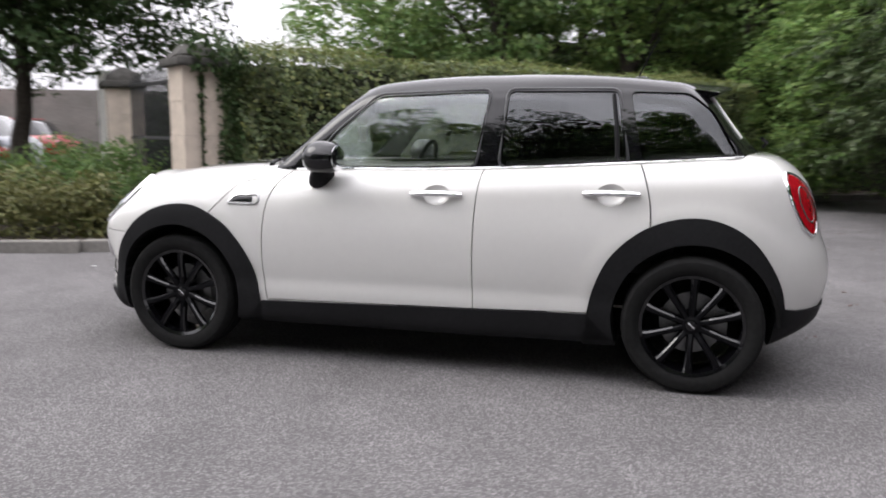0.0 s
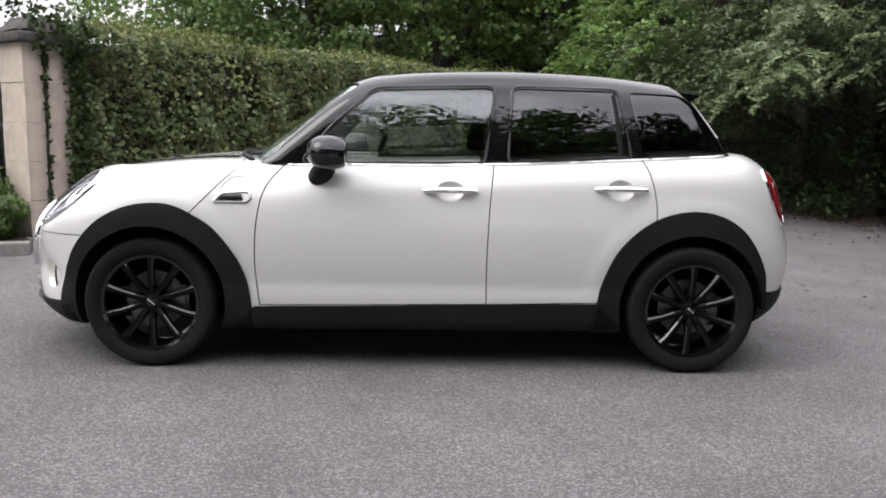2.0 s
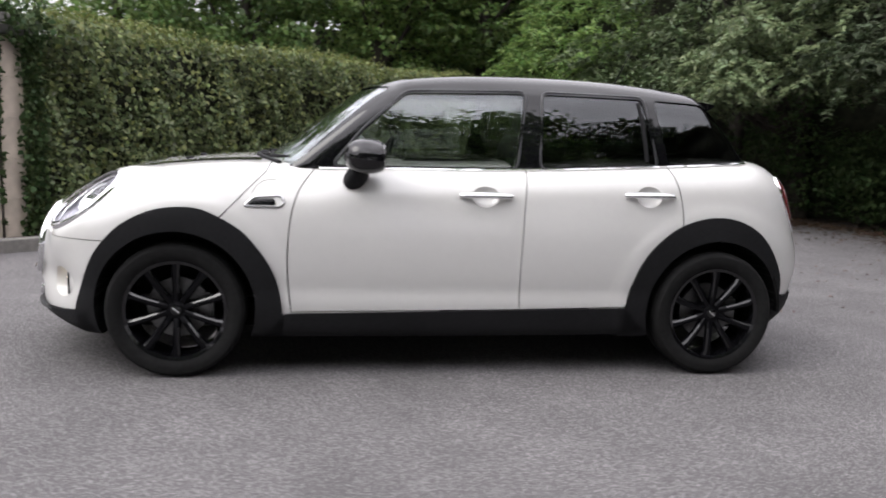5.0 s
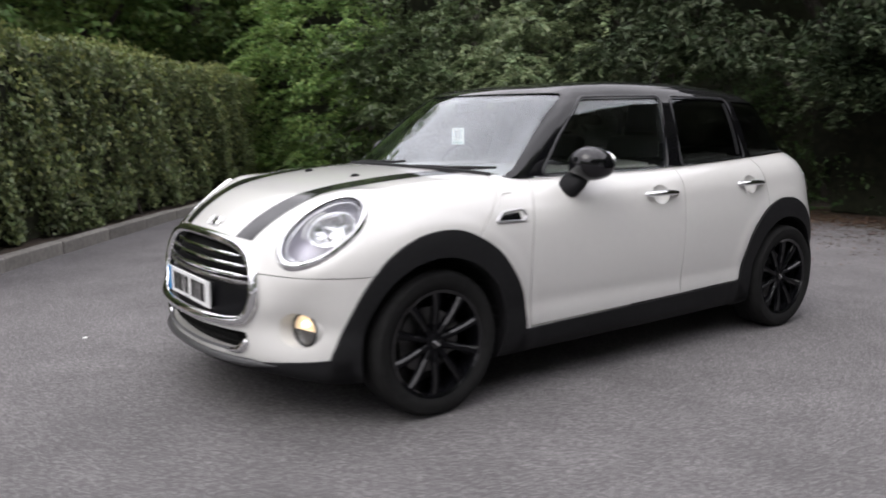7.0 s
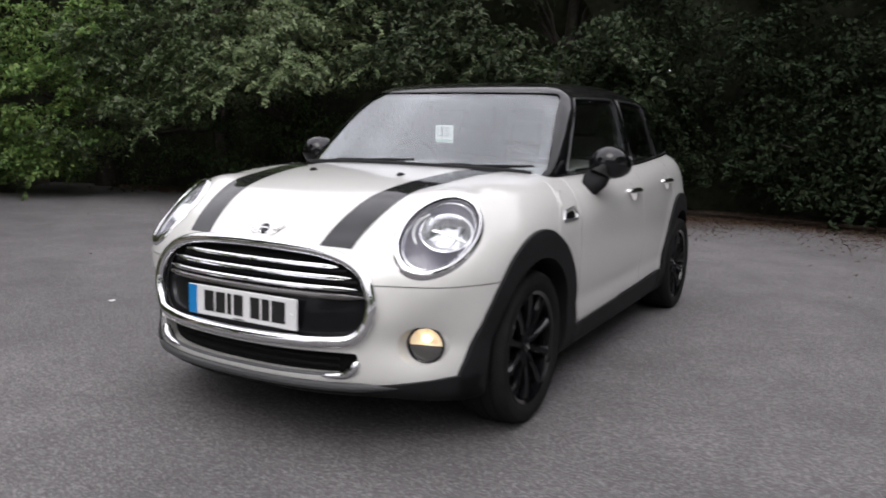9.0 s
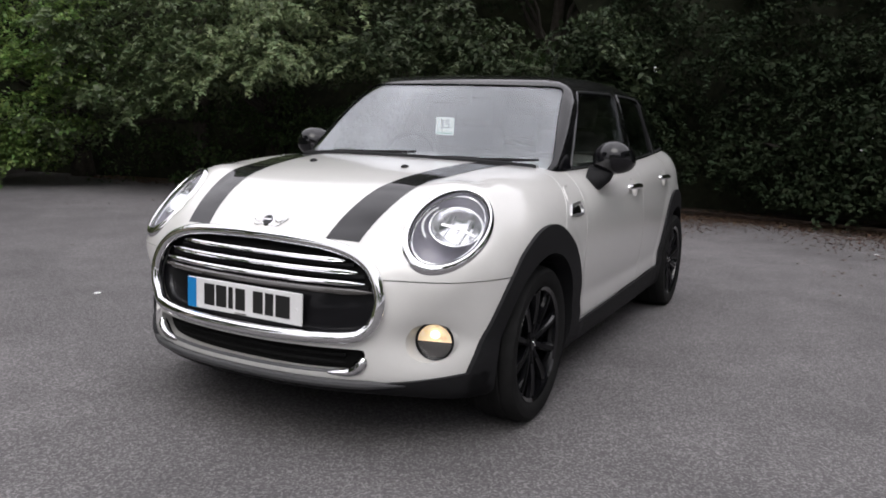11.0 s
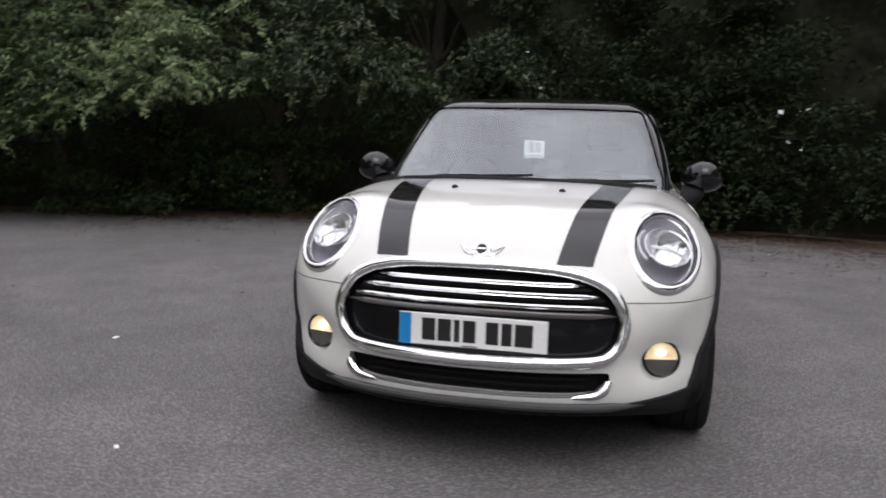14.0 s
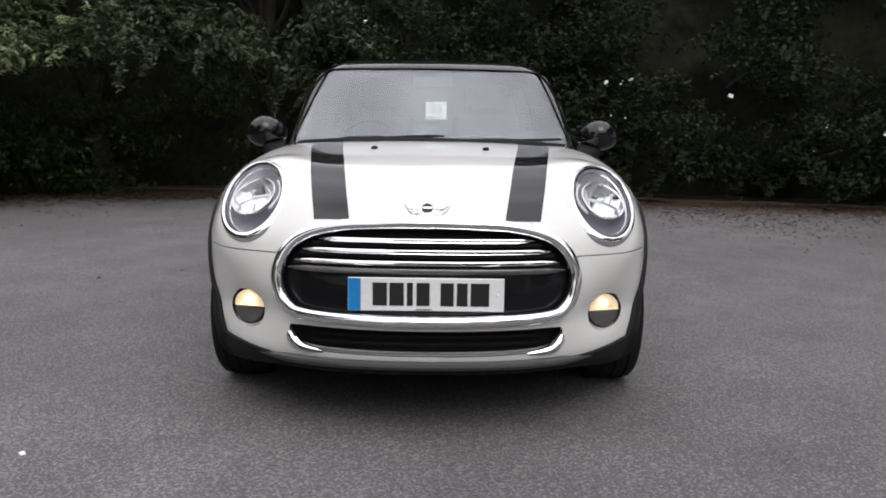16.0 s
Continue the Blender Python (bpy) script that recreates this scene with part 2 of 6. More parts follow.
MOULD = mat("leaf_mould", (0.098, 0.062, 0.046), rough=0.95, island=0.4)
LITTER = mat("leaf_litter", (0.12, 0.075, 0.045), rough=0.9, island=0.5)

# ---------------------------------------------------------------- helpers for building


def mesh_of(name, verts, faces, smooth=True, angle=35):
    me = bpy.data.meshes.new(name)
    me.from_pydata([tuple(v) for v in verts], [], [tuple(f) for f in faces])
    me.update()
    if smooth:
        me.shade_smooth()
        me.set_sharp_from_angle(angle=radians(angle))
    return me


def part(name, data, material, parent=None, label=""):
    """Links a bmesh or a mesh as one object, under a thing or a part."""
    if isinstance(data, bmesh.types.BMesh):
        me = bpy.data.meshes.new(name)
        bmesh.ops.recalc_face_normals(data, faces=data.faces)
        data.to_mesh(me)
        data.free()
        me.shade_smooth()
        me.set_sharp_from_angle(angle=radians(35))
    else:
        me = data
    me.materials.clear()
    me.materials.append(material)
    ob = new(name, me)
    if parent is not None:
        ob.parent = parent
    if label:
        tagged(ob, label)
    return ob


def thing(name, label, category, at=(0, 0, 0), turn=0, group="", kind=""):
    e = new(name)
    e.empty_display_size = 0.2
    e.matrix_basis = pose(*at, 0, 0, turn)
    return tagged(e, label, category, group, kind)


def add_box(bm, x0, x1, y0, y1, z0, z1, m=None):
    r = bmesh.ops.create_cube(bm, size=1)
    t = Matrix.Translation(((x0 + x1) / 2, (y0 + y1) / 2, (z0 + z1) / 2)) @ Matrix.Diagonal((x1 - x0, y1 - y0, z1 - z0, 1))
    bmesh.ops.transform(bm, matrix=(m @ t) if m else t, verts=r["verts"])
    return r["verts"]


def box(x0, x1, y0, y1, z0, z1, bevel=0.0, seg=2, m=None):
    bm = bmesh.new()
    add_box(bm, x0, x1, y0, y1, z0, z1)
    if bevel:
        bmesh.ops.bevel(bm, geom=bm.edges[:], offset=bevel, segments=seg, affect="EDGES", profile=0.5)
    if m:
        bmesh.ops.transform(bm, matrix=m, verts=bm.verts)
    return bm


def prism(poly, axis, a, b):
    """A closed prism over a polygon; axis x: polygon in (y, z), y: (x, z), z: (x, y)."""
    k = "xyz".index(axis)

    def put(p, v):
        q = list(p)
        q.insert(k, v)
        return q
    n = len(poly)
    area = sum(poly[i][0] * poly[(i + 1) % n][1] - poly[(i + 1) % n][0] * poly[i][1] for i in range(n))
    bm = bmesh.new()
    lo = [bm.verts.new(put(p, a)) for p in poly]
    hi = [bm.verts.new(put(p, b)) for p in poly]
    bm.faces.new(lo)
    bm.faces.new(hi[::-1])
    for i in range(n):
        j = (i + 1) % n
        bm.faces.new((lo[j], lo[i], hi[i], hi[j]))
    bmesh.ops.recalc_face_normals(bm, faces=bm.faces)
    return bm


def ellipsoid(c, r, seg=32, rings=18, m=None):
    bm = bmesh.new()
    bmesh.ops.create_uvsphere(bm, u_segments=seg, v_segments=rings, radius=1)
    t = Matrix.Translation(c) @ (m if m else Matrix()) @ Matrix.Diagonal((*r, 1))
    bmesh.ops.transform(bm, matrix=t, verts=bm.verts)
    return bm


def tube(points, radius, seg=10, closed=False, flat=1.0):
    """A round rod along points; radius: a number or one for each point. flat squeezes it along its binormal."""
    pts = [Vector(p) for p in points]
    n = len(pts)
    rad = radius if hasattr(radius, "__len__") else [radius] * n
    bm = bmesh.new()
    rings, up = [], None
    for i, p in enumerate(pts):
        a = pts[(i - 1) % n] if closed or i > 0 else p
        b = pts[(i + 1) % n] if closed or i < n - 1 else p
        t = (b - a).normalized()
        if up is None:
            up = t.orthogonal().normalized()
        up = (up - t * up.dot(t)).normalized()
        side = t.cross(up)
        rings.append([bm.verts.new(p + (up * math.cos(q) + side * math.sin(q) * flat) * rad[i])
                      for q in [2 * math.pi * s / seg for s in range(seg)]])
    for i in range(n if closed else n - 1):
        r0, r1 = rings[i], rings[(i + 1) % n]
        off = 0
        if closed and i == n - 1:
            off = min(range(seg), key=lambda o: (r1[o].co - r0[0].co).length)
        for s in range(seg):
            bm.faces.new((r0[s], r0[(s + 1) % seg], r1[(s + 1 + off) % seg], r1[(s + off) % seg]))
    if not closed:
        bm.faces.new(rings[0][::-1])
        bm.faces.new(rings[-1])
    return bm


def lathe(profile, axis="y", seg=48, at=(0, 0, 0)):
    """Turns a closed profile of (radius, along) round an axis."""
    bm = bmesh.new()
    rings = []
    for i in range(seg):
        q = 2 * math.pi * i / seg
        c, s = math.cos(q), math.sin(q)
        ring = []
        for r, h in profile:
            v = {"y": (r * c, h, r * s), "x": (h, r * c, r * s), "z": (r * c, r * s, h)}[axis]
            ring.append(bm.verts.new((v[0] + at[0], v[1] + at[1], v[2] + at[2])))
        rings.append(ring)
    m = len(profile)
    for i in range(seg):
        a, b = rings[i], rings[(i + 1) % seg]
        for k in range(m):
            bm.faces.new((a[k], a[(k + 1) % m], b[(k + 1) % m], b[k]))
    bmesh.ops.remove_doubles(bm, verts=bm.verts, dist=1e-5)
    return bm


def cut(me, op, *tools):
    """Booleans a mesh with bmeshes, one after the other; returns a new mesh."""
    ob = new("work", me)
    obs = [ob]
    for t in tools:
        if isinstance(t, bmesh.types.BMesh):
            bmesh.ops.triangulate(t, faces=t.faces)
            tm = bpy.data.meshes.new("tool")
            t.to_mesh(tm)
            t.free()
        else:
            tm = t
        to = new("tool", tm)
        obs.append(to)
        md = ob.modifiers.new("b", "BOOLEAN")
        md.operation, md.object, md.solver = op, to, "MANIFOLD"
    dg = bpy.context.evaluated_depsgraph_get()
    out = bpy.data.meshes.new_from_object(ob.evaluated_get(dg))
    for o in obs:
        bpy.data.objects.remove(o)
    out.shade_smooth()
    out.set_sharp_from_angle(angle=radians(28))
    return out


def smax(a, b, k):
    h = np.maximum(k - np.abs(a - b), 0) / k
    return np.maximum(a, b) + h * h * k * 0.25


def curve(xs, ys):
    """A smooth curve through knots (cubic, monotone ends)."""
    xs, ys = np.array(xs, float), np.array(ys, float)
    d = np.gradient(ys, xs)

    def f(x):
        x = np.clip(x, xs[0], xs[-1])
        i = np.clip(np.searchsorted(xs, x) - 1, 0, len(xs) - 2)
        h = xs[i + 1] - xs[i]
        t = (x - xs[i]) / h
        return ((2 * t ** 3 - 3 * t ** 2 + 1) * ys[i] + (t ** 3 - 2 * t ** 2 + t) * h * d[i]
                + (-2 * t ** 3 + 3 * t ** 2) * ys[i + 1] + (t ** 3 - t ** 2) * h * d[i + 1])
    return f


NOSE = curve([0.1, 0.2, 0.3, 0.45, 0.55, 0.65, 0.73, 0.8, 0.9, 1.0], [-1.975, -2.02, -2.038, -2.043, -2.03, -1.998, -1.96, -1.905, -1.78, -1.6])
TAIL = curve([0.15, 0.25, 0.35, 0.5, 0.6, 0.7, 0.85, 0.95, 1.05, 1.15], [1.797, 1.850, 1.887, 1.922, 1.912, 1.876, 1.838, 1.795, 1.725, 1.62])
WIDE = curve([0.1, 0.3, 0.35, 0.41, 0.47, 0.6, 0.7, 0.8, 0.9, 1.0, 1.1], [0.80, 0.839, 0.844, 0.843, 0.851, 0.860, 0.858, 0.846, 0.828, 0.800, 0.765])
DECK = curve([-2.05, -1.95, -1.8, -1.6, -1.3, -1.05, -0.8, 0.0, 0.6, 1.1, 1.5, 1.75], [0.720, 0.785, 0.858, 0.918, 0.968, 0.990, 0.995, 1.012, 1.040, 1.066, 1.074, 1.045])
WAIST = curve([-2.0, -1.0, -0.2, 0.5, 1.1, 1.6], [0.99, 1.0, 1.0, 0.993, 0.975, 0.96])


# the plane of a headlamp: middle, up, inwards, out (for the side y > 0)
LAMP_C, LAMP_U, LAMP_V, LAMP_N = [np.array(v) for v in ((-1.700, 0.640, 0.788), (0.7896, 0.0961, 0.6060), (-0.2546, -0.9232, 0.2881), (-0.5871, 0.3817, 0.7046))]
LAMP_A, LAMP_B = 0.1845, 0.1214          # half the lens, along and across


def smin(a, b, k):
    return -smax(-a, -b, k)


def lower(x, y, z):
    """Below the windows: sides, bonnet, nose and tail. Negative inside."""
    y = np.abs(y)
    w = WIDE(z) * WAIST(x)
    xf = np.maximum((-1.3 - x) / (-1.3 - NOSE(z)), 0)
    xr = np.maximum((x - 1.25) / (TAIL(z) - 1.25), 0)
    yy = y / w
    r = np.where(x < 0, (yy ** 2.4 + xf ** 2.4) ** (1 / 2.4), (yy ** 3.4 + xr ** 3.4) ** (1 / 3.4))
    d = (r - 1) * 0.8
    # a soft swelling of the panels round each wheel
    q = np.minimum(np.hypot(x + 1.2835, z - 0.30), np.hypot(x - 1.2835, z - 0.30))
    q = np.clip((0.560 - q) / 0.055, 0, 1)
    d = d - 0.005 * q * q * (3 - 2 * q) * np.clip((y - 0.7) / 0.08, 0, 1)
    # the full corners of the front bumper, ahead of the wheels
    d = d - 0.017 * np.exp(-((x + 1.65) / 0.12) ** 2) * np.clip((y - 0.55) / 0.15, 0, 1) * np.clip((0.80 - z) / 0.15, 0, 1)
    top = (z - DECK(x) + 0.05 * y * y + 0.16 * np.maximum(y - 0.5, 0) ** 2) * 0.98
    k = np.where(x < -0.7, 0.20, np.where(x > -0.3, 0.13, 0.20 - (x + 0.7) * 0.175))
    d = smax(d, top, k)
    # the swelling that carries each headlamp, and the shallow scoop round each fog lamp
    px, py, pz = x - LAMP_C[0], y - LAMP_C[1], z - LAMP_C[2]
    u, v, w = [px * a[0] + py * a[1] + pz * a[2] for a in (LAMP_U, LAMP_V, LAMP_N)]
    pod = (np.hypot(u / (LAMP_A + 0.055), v / (LAMP_B + 0.055)) ** 3 + (np.abs(w + 0.10) / 0.106) ** 3) ** (1 / 3) - 1
    d = smin(d, pod * 0.11, 0.05)
    rim_ = np.maximum(np.hypot((u + 0.008) / (LAMP_A + 0.026), v / (LAMP_B + 0.026)) - 1, 0)
    d = np.where((x < -1.2) & (w > -0.06) & (w < 0.15), smax(d, w - 0.45 * rim_ - 0.25 * rim_ * rim_, 0.012), d)
    d = d + np.where(x < -1.4, 0.036 * np.exp(-((y - 0.620) / 0.105) ** 2 - ((z - 0.404) / 0.075) ** 2), 0)
    rise = np.clip((x - 1.45) / 0.40, 0, 1)
    front = np.clip((-1.68 - x) / 0.25, 0, 1)
    return smax(d, 0.19 + 0.10 * rise * rise * (3 - 2 * rise) + 0.032 * front * front * (3 - 2 * front) - z, 0.06)


ROOF = curve([-0.7, -0.5, -0.35, -0.2, 0.0, 0.37, 0.67, 0.96, 1.26, 1.45], [1.325, 1.366, 1.394, 1.416, 1.434, 1.446, 1.444, 1.428, 1.394, 1.362])
CABIN = curve([0.9, 1.0, 1.1, 1.2, 1.3, 1.4, 1.5], [0.772, 0.748, 0.722, 0.690, 0.652, 0.610, 0.57])
TAPER = curve([-1.1, -0.6, 0.0, 0.6, 1.2, 1.7], [0.88, 0.932, 0.967, 0.985, 0.955, 0.89])


def upper(x, y, z, off=0.0):
    """Roof, pillars and windows. off shrinks it."""
    y = np.abs(y)
    side = (y - CABIN(z) * TAPER(x)) * 0.95
    screen = -0.617 * (x + 0.965 - 0.36 * y * y) + 0.787 * (z - 0.965)
    rear = 0.78 * (x - 1.42 + 0.32 * y * y) + 0.626 * (z - 1.29)
    roof = z - ROOF(x) + 0.055 * y * y
    d = smax(side, roof, 0.13)
    d = smax(d, screen, 0.055)
    d = smax(d, rear, 0.06)
    return smax(d, DECK(x) - 0.05 - z, 0.02) + off


def solve_along(f, p, d, far=2.5):
    lo, hi = np.zeros(len(p)), np.full(len(p), far)
    for _ in range(36):
        mid = (lo + hi) / 2
        q = p + d * mid[:, None]
        inside = f(q[:, 0], q[:, 1], q[:, 2]) < 0
        lo, hi = np.where(inside, mid, lo), np.where(inside, hi, mid)
    return p + d * ((lo + hi) / 2)[:, None]


def skin(name, f, xa, xb, zc, na, nx, ne):
    """Meshes an implicit solid by rays from its long axis: na round, nx along, ne on each end."""
    rows = [(xa, a) for a in np.linspace(-math.pi / 2, 0, ne, endpoint=False)[1:]]
    rows += [(x, 0.0) for x in np.linspace(xa, xb, nx)]
    rows += [(xb, a) for a in np.linspace(0, math.pi / 2, ne + 1)[1:-1]]
    ang = np.linspace(0, 2 * math.pi, na, endpoint=False)
    ang = ang - 0.22 * np.sin(2 * ang)
    p, d = [], []
    for x, a in rows:
        for v in ang:
            p.append((x, 0, zc))
            d.append((math.sin(a), math.cos(a) * math.cos(v), math.cos(a) * math.sin(v)))
    p += [(xa, 0, zc), (xb, 0, zc)]
    d += [(-1, 0, 0), (1, 0, 0)]
    q = solve_along(f, np.array(p), np.array(d))
    faces = []
    m = len(rows)
    for i in range(m - 1):
        for j in range(na):
            k = (j + 1) % na
            faces.append((i * na + j, i * na + k, (i + 1) * na + k, (i + 1) * na + j))
    for j in range(na):
        k = (j + 1) % na
        faces.append((m * na, k, j))
        faces.append((m * na + 1, (m - 1) * na + j, (m - 1) * na + k))
    me = mesh_of(name, q, faces)
    bm = bmesh.new()
    bm.from_mesh(me)
    bmesh.ops.recalc_face_normals(bm, faces=bm.faces)
    bm.to_mesh(me)
    bm.free()
    return me


def on_nose(pts, f=lower, off=0.0):
    """Points (y, z) carried along x onto the nose."""
    p = np.array([(0.0, y, z) for y, z in pts])
    q = solve_along(f, p * [1, 1, 1] + [-0.9, 0, 0], np.tile([-1.0, 0, 0], (len(p), 1)))
    q[:, 0] -= off
    return [tuple(v) for v in q]


def on_tail(pts, f=lower, off=0.0):
    p = np.array([(0.9, y, z) for y, z in pts])
    q = solve_along(f, p, np.tile([1.0, 0, 0], (len(p), 1)))
    q[:, 0] += off
    return [tuple(v) for v in q]


def on_side(pts, f=lower, off=0.0):
    """Points (x, z) carried along -y onto the left side."""
    p = np.array([(x, 0.0, z) for x, z in pts])
    q = solve_along(f, p, np.tile([0, -1.0, 0], (len(p), 1)))
    q[:, 1] -= off
    return [tuple(v) for v in q]


def on_top(pts, f=lower, off=0.0, z0=0.6):
    p = np.array([(x, y, z0) for x, y in pts])
    q = solve_along(f, p, np.tile([0, 0, 1.0], (len(p), 1)))
    q[:, 2] += off
    return [tuple(v) for v in q]


def smooth_loop(pts, n, closed=True):
    """n points on a smooth curve through pts."""
    P = np.array(pts, float)
    m = len(P)
    out = []
    spans = m if closed else m - 1
    for s in np.linspace(0, spans, n, endpoint=not closed):
        i = min(int(s), spans - 1)
        t = s - i
        g = (lambda k: P[k % m]) if closed else (lambda k: P[min(max(k, 0), m - 1)])
        a, b, c, d = g(i - 1), g(i), g(i + 1), g(i + 2)
        out.append(tuple(0.5 * (2 * b + (c - a) * t + (2 * a - 5 * b + 4 * c - d) * t * t + (3 * b - a - 3 * c + d) * t ** 3)))
    return out


def both(pts):
    """Half an outline from the middle top to the middle bottom, completed on the other side."""
    return list(pts) + [(-y, z) for y, z in pts[::-1] if abs(y) > 1e-6]


LOWER = skin("lower", lower, -1.15, 1.15, 0.58, 220, 130, 44)
UPPER = skin("upper", upper, -0.35, 1.0, 1.12, 240, 96, 42)
INNER = skin("inner", lambda x, y, z: smax(upper(x, y, np.maximum(z, 0.93), 0.045), 0.50 - z, 0.05), -0.2, 0.9, 1.0, 120, 50, 18)
PROUD = skin("proud", lambda x, y, z: lower(x, y, z) - 0.012, -1.15, 1.15, 0.58, 220, 130, 44)

FRONT_X, REAR_X, HUB_Z = -1.2835, 1.2835, 0.308

# outlines on the left side, in (x, z)
ARCH_F = smooth_loop([(-1.745, 0.15), (-1.735, 0.27), (-1.713, 0.357), (-1.647, 0.529), (-1.577, 0.631), (-1.496, 0.705), (-1.380, 0.761), (-1.253, 0.779), (-1.145, 0.763),
                      (-1.013, 0.693), (-0.943, 0.626), (-0.875, 0.532), (-0.833, 0.431), (-0.811, 0.303), (-0.805, 0.15)], 44, closed=False)
ARCH_R = smooth_loop([(0.80, 0.15), (0.823, 0.337), (0.855, 0.473), (0.924, 0.610), (1.060, 0.728), (1.225, 0.783), (1.383, 0.772), (1.523, 0.691),
                      (1.630, 0.536), (1.672, 0.389), (1.69, 0.15)], 40, closed=False)


def door_front():
    lead = smooth_loop([(-0.771, 0.31), (-0.788, 0.478), (-0.785, 0.664), (-0.749, 0.849), (-0.664, 0.968)], 14, closed=False)
    trail = smooth_loop([(0.324, 1.03), (0.303, 0.898), (0.291, 0.74), (0.286, 0.527), (0.290, 0.327)], 14, closed=False)
    return lead + [(-0.62, 1.2), (0.324, 1.2)] + trail


def door_rear():
    lead = smooth_loop([(0.295, 0.327), (0.291, 0.527), (0.296, 0.74), (0.308, 0.898), (0.329, 1.03)], 14, closed=False)
    trail = smooth_loop([(1.012, 1.06), (1.054, 0.958), (1.083, 0.829), (1.086, 0.735)], 8, closed=False)
    arch = [p for p in ARCH_R if 0.335 < p[1] and p[0] < 1.06][::-1]
    return lead + [(0.329, 1.2), (1.0, 1.2)] + trail + arch


def grown(poly, d):
    """A polygon grown outwards by about d."""
    n = len(poly)
    area = sum(poly[i][0] * poly[(i + 1) % n][1] - poly[(i + 1) % n][0] * poly[i][1] for i in range(n))
    s = 1 if area > 0 else -1
    out = []
    for i in range(n):
        a, b, c = Vector(poly[i - 1]), Vector(poly[i]), Vector(poly[(i + 1) % n])
        e1, e2 = (b - a), (c - b)
        n1 = Vector((e1.y, -e1.x)).normalized() if e1.length > 1e-6 else Vector((0, 0))
        n2 = Vector((e2.y, -e2.x)).normalized() if e2.length > 1e-6 else Vector((0, 0))
        k = (n1 + n2)
        k = k.normalized() / max(0.5, k.length / 2) if k.length > 1e-6 else n1
        out.append(tuple(b + k * s * d))
    return out


GRILLE = smooth_loop(both([(0, 0.733), (0.15, 0.731), (0.300, 0.722), (0.412, 0.694), (0.482, 0.644), (0.517, 0.565), (0.510, 0.490), (0.474, 0.437),
                           (0.410, 0.415), (0.2, 0.406), (0, 0.403)]), 96)
INTAKE = smooth_loop(both([(0, 0.378), (0.25, 0.380), (0.435, 0.381), (0.468, 0.371), (0.462, 0.335), (0.415, 0.303), (0.25, 0.294), (0, 0.292)]), 72)


def lamp_point(s, u, v, w):
    """A point of a headlamp from its own plane: up, inwards, out."""
    q = LAMP_C + LAMP_U * u + LAMP_V * v + LAMP_N * w
    return (q[0], s * q[1], q[2])


FOG = [(0.646 + 0.073 * math.cos(q), 0.402 + 0.069 * math.sin(q)) for q in [2 * math.pi * i / 40 for i in range(40)]]

car = thing("hatchback_car", "white five-door hatchback with black roof parked on asphalt", "car")

# -- cuts that all panels share
SHELL = cut(LOWER, "DIFFERENCE", INNER)
wells = []
for wx in (FRONT_X, REAR_X):
    wells += [lathe([(0, -1.2), (0.365, -1.2), (0.365, -0.50), (0, -0.50)], seg=64, at=(wx, 0, HUB_Z + 0.01)),
              lathe([(0, 0.50), (0.365, 0.50), (0.365, 1.2), (0, 1.2)], seg=64, at=(wx, 0, HUB_Z + 0.01))]
lamp_cuts = []
for s in (1, -1):
    hole = bmesh.new()
    ring_in = [lamp_point(s, (LAMP_A + 0.001) * math.cos(q), (LAMP_B + 0.001) * math.sin(q), -0.13) for q in [2 * math.pi * i / 64 for i in range(64)]]
    ring_out = [lamp_point(s, (LAMP_A + 0.001) * math.cos(q), (LAMP_B + 0.001) * math.sin(q), 0.12) for q in [2 * math.pi * i / 64 for i in range(64)]]
    vi, vo = [hole.verts.new(q) for q in ring_in], [hole.verts.new(q) for q in ring_out]
    hole.faces.new(vi)
    hole.faces.new(vo[::-1])
    for i in range(64):
        hole.faces.new((vi[i], vi[(i + 1) % 64], vo[(i + 1) % 64], vo[i]))
    bmesh.ops.recalc_face_normals(hole, faces=hole.faces)
    lamp_cuts += [hole, prism([(s * y, z) for y, z in FOG], "x", -2.2, -1.66)]
cups = []
for hx, hz in ((0.110, 0.868), (0.915, 0.885)):
    hy = on_side([(hx, hz)])[0][1]
    for s in (1, -1):
        cups.append(ellipsoid((hx, s * (hy - 0.022), hz), (0.072, 0.050, 0.060)))
SHELL = cut(SHELL, "DIFFERENCE", *wells, *lamp_cuts, prism(GRILLE, "x", -2.3, -1.82), prism(INTAKE, "x", -2.3, -1.88), *cups)

# -- panels
BONNET = [(-2.3, 0.618), (-1.56, 0.621), (-1.46, 0.70), (-1.29, 0.755), (-1.17, 0.75), (-1.10, 0.728), (-0.985, 0.850), (-0.898, 0.940), (-0.875, 1.0), (-0.86, 1.3), (-2.3, 1.3)]
BUMPER = [(-2.3, 0.614), (-1.55, 0.617), (-1.62, 0.42), (-1.65, 0.10), (-2.3, 0.10)]
body = SHELL
bonnet_me = cut(SHELL, "INTERSECT", prism(BONNET, "y", -1.2, 1.2))
bumper_me = cut(SHELL, "INTERSECT", prism(BUMPER, "y", -1.2, 1.2))
door_me = {}
for s in (-1, 1):
    door_me["f", s] = cut(SHELL, "INTERSECT", prism(door_front(), "y", s * 0.66, s * 1.2))
    door_me["r", s] = cut(SHELL, "INTERSECT", prism(door_rear(), "y", s * 0.66, s * 1.2))
body_me = cut(SHELL, "DIFFERENCE", prism(grown(BONNET, 0.005), "y", -1.2, 1.2), prism(grown(BUMPER, 0.002), "y", -1.2, 1.2),
              *[prism(grown(f(), 0.006), "y", s * 0.62, s * 1.2) for s in (-1, 1) for f in (door_front, door_rear)])
part("body", body_me, PAINT, car)
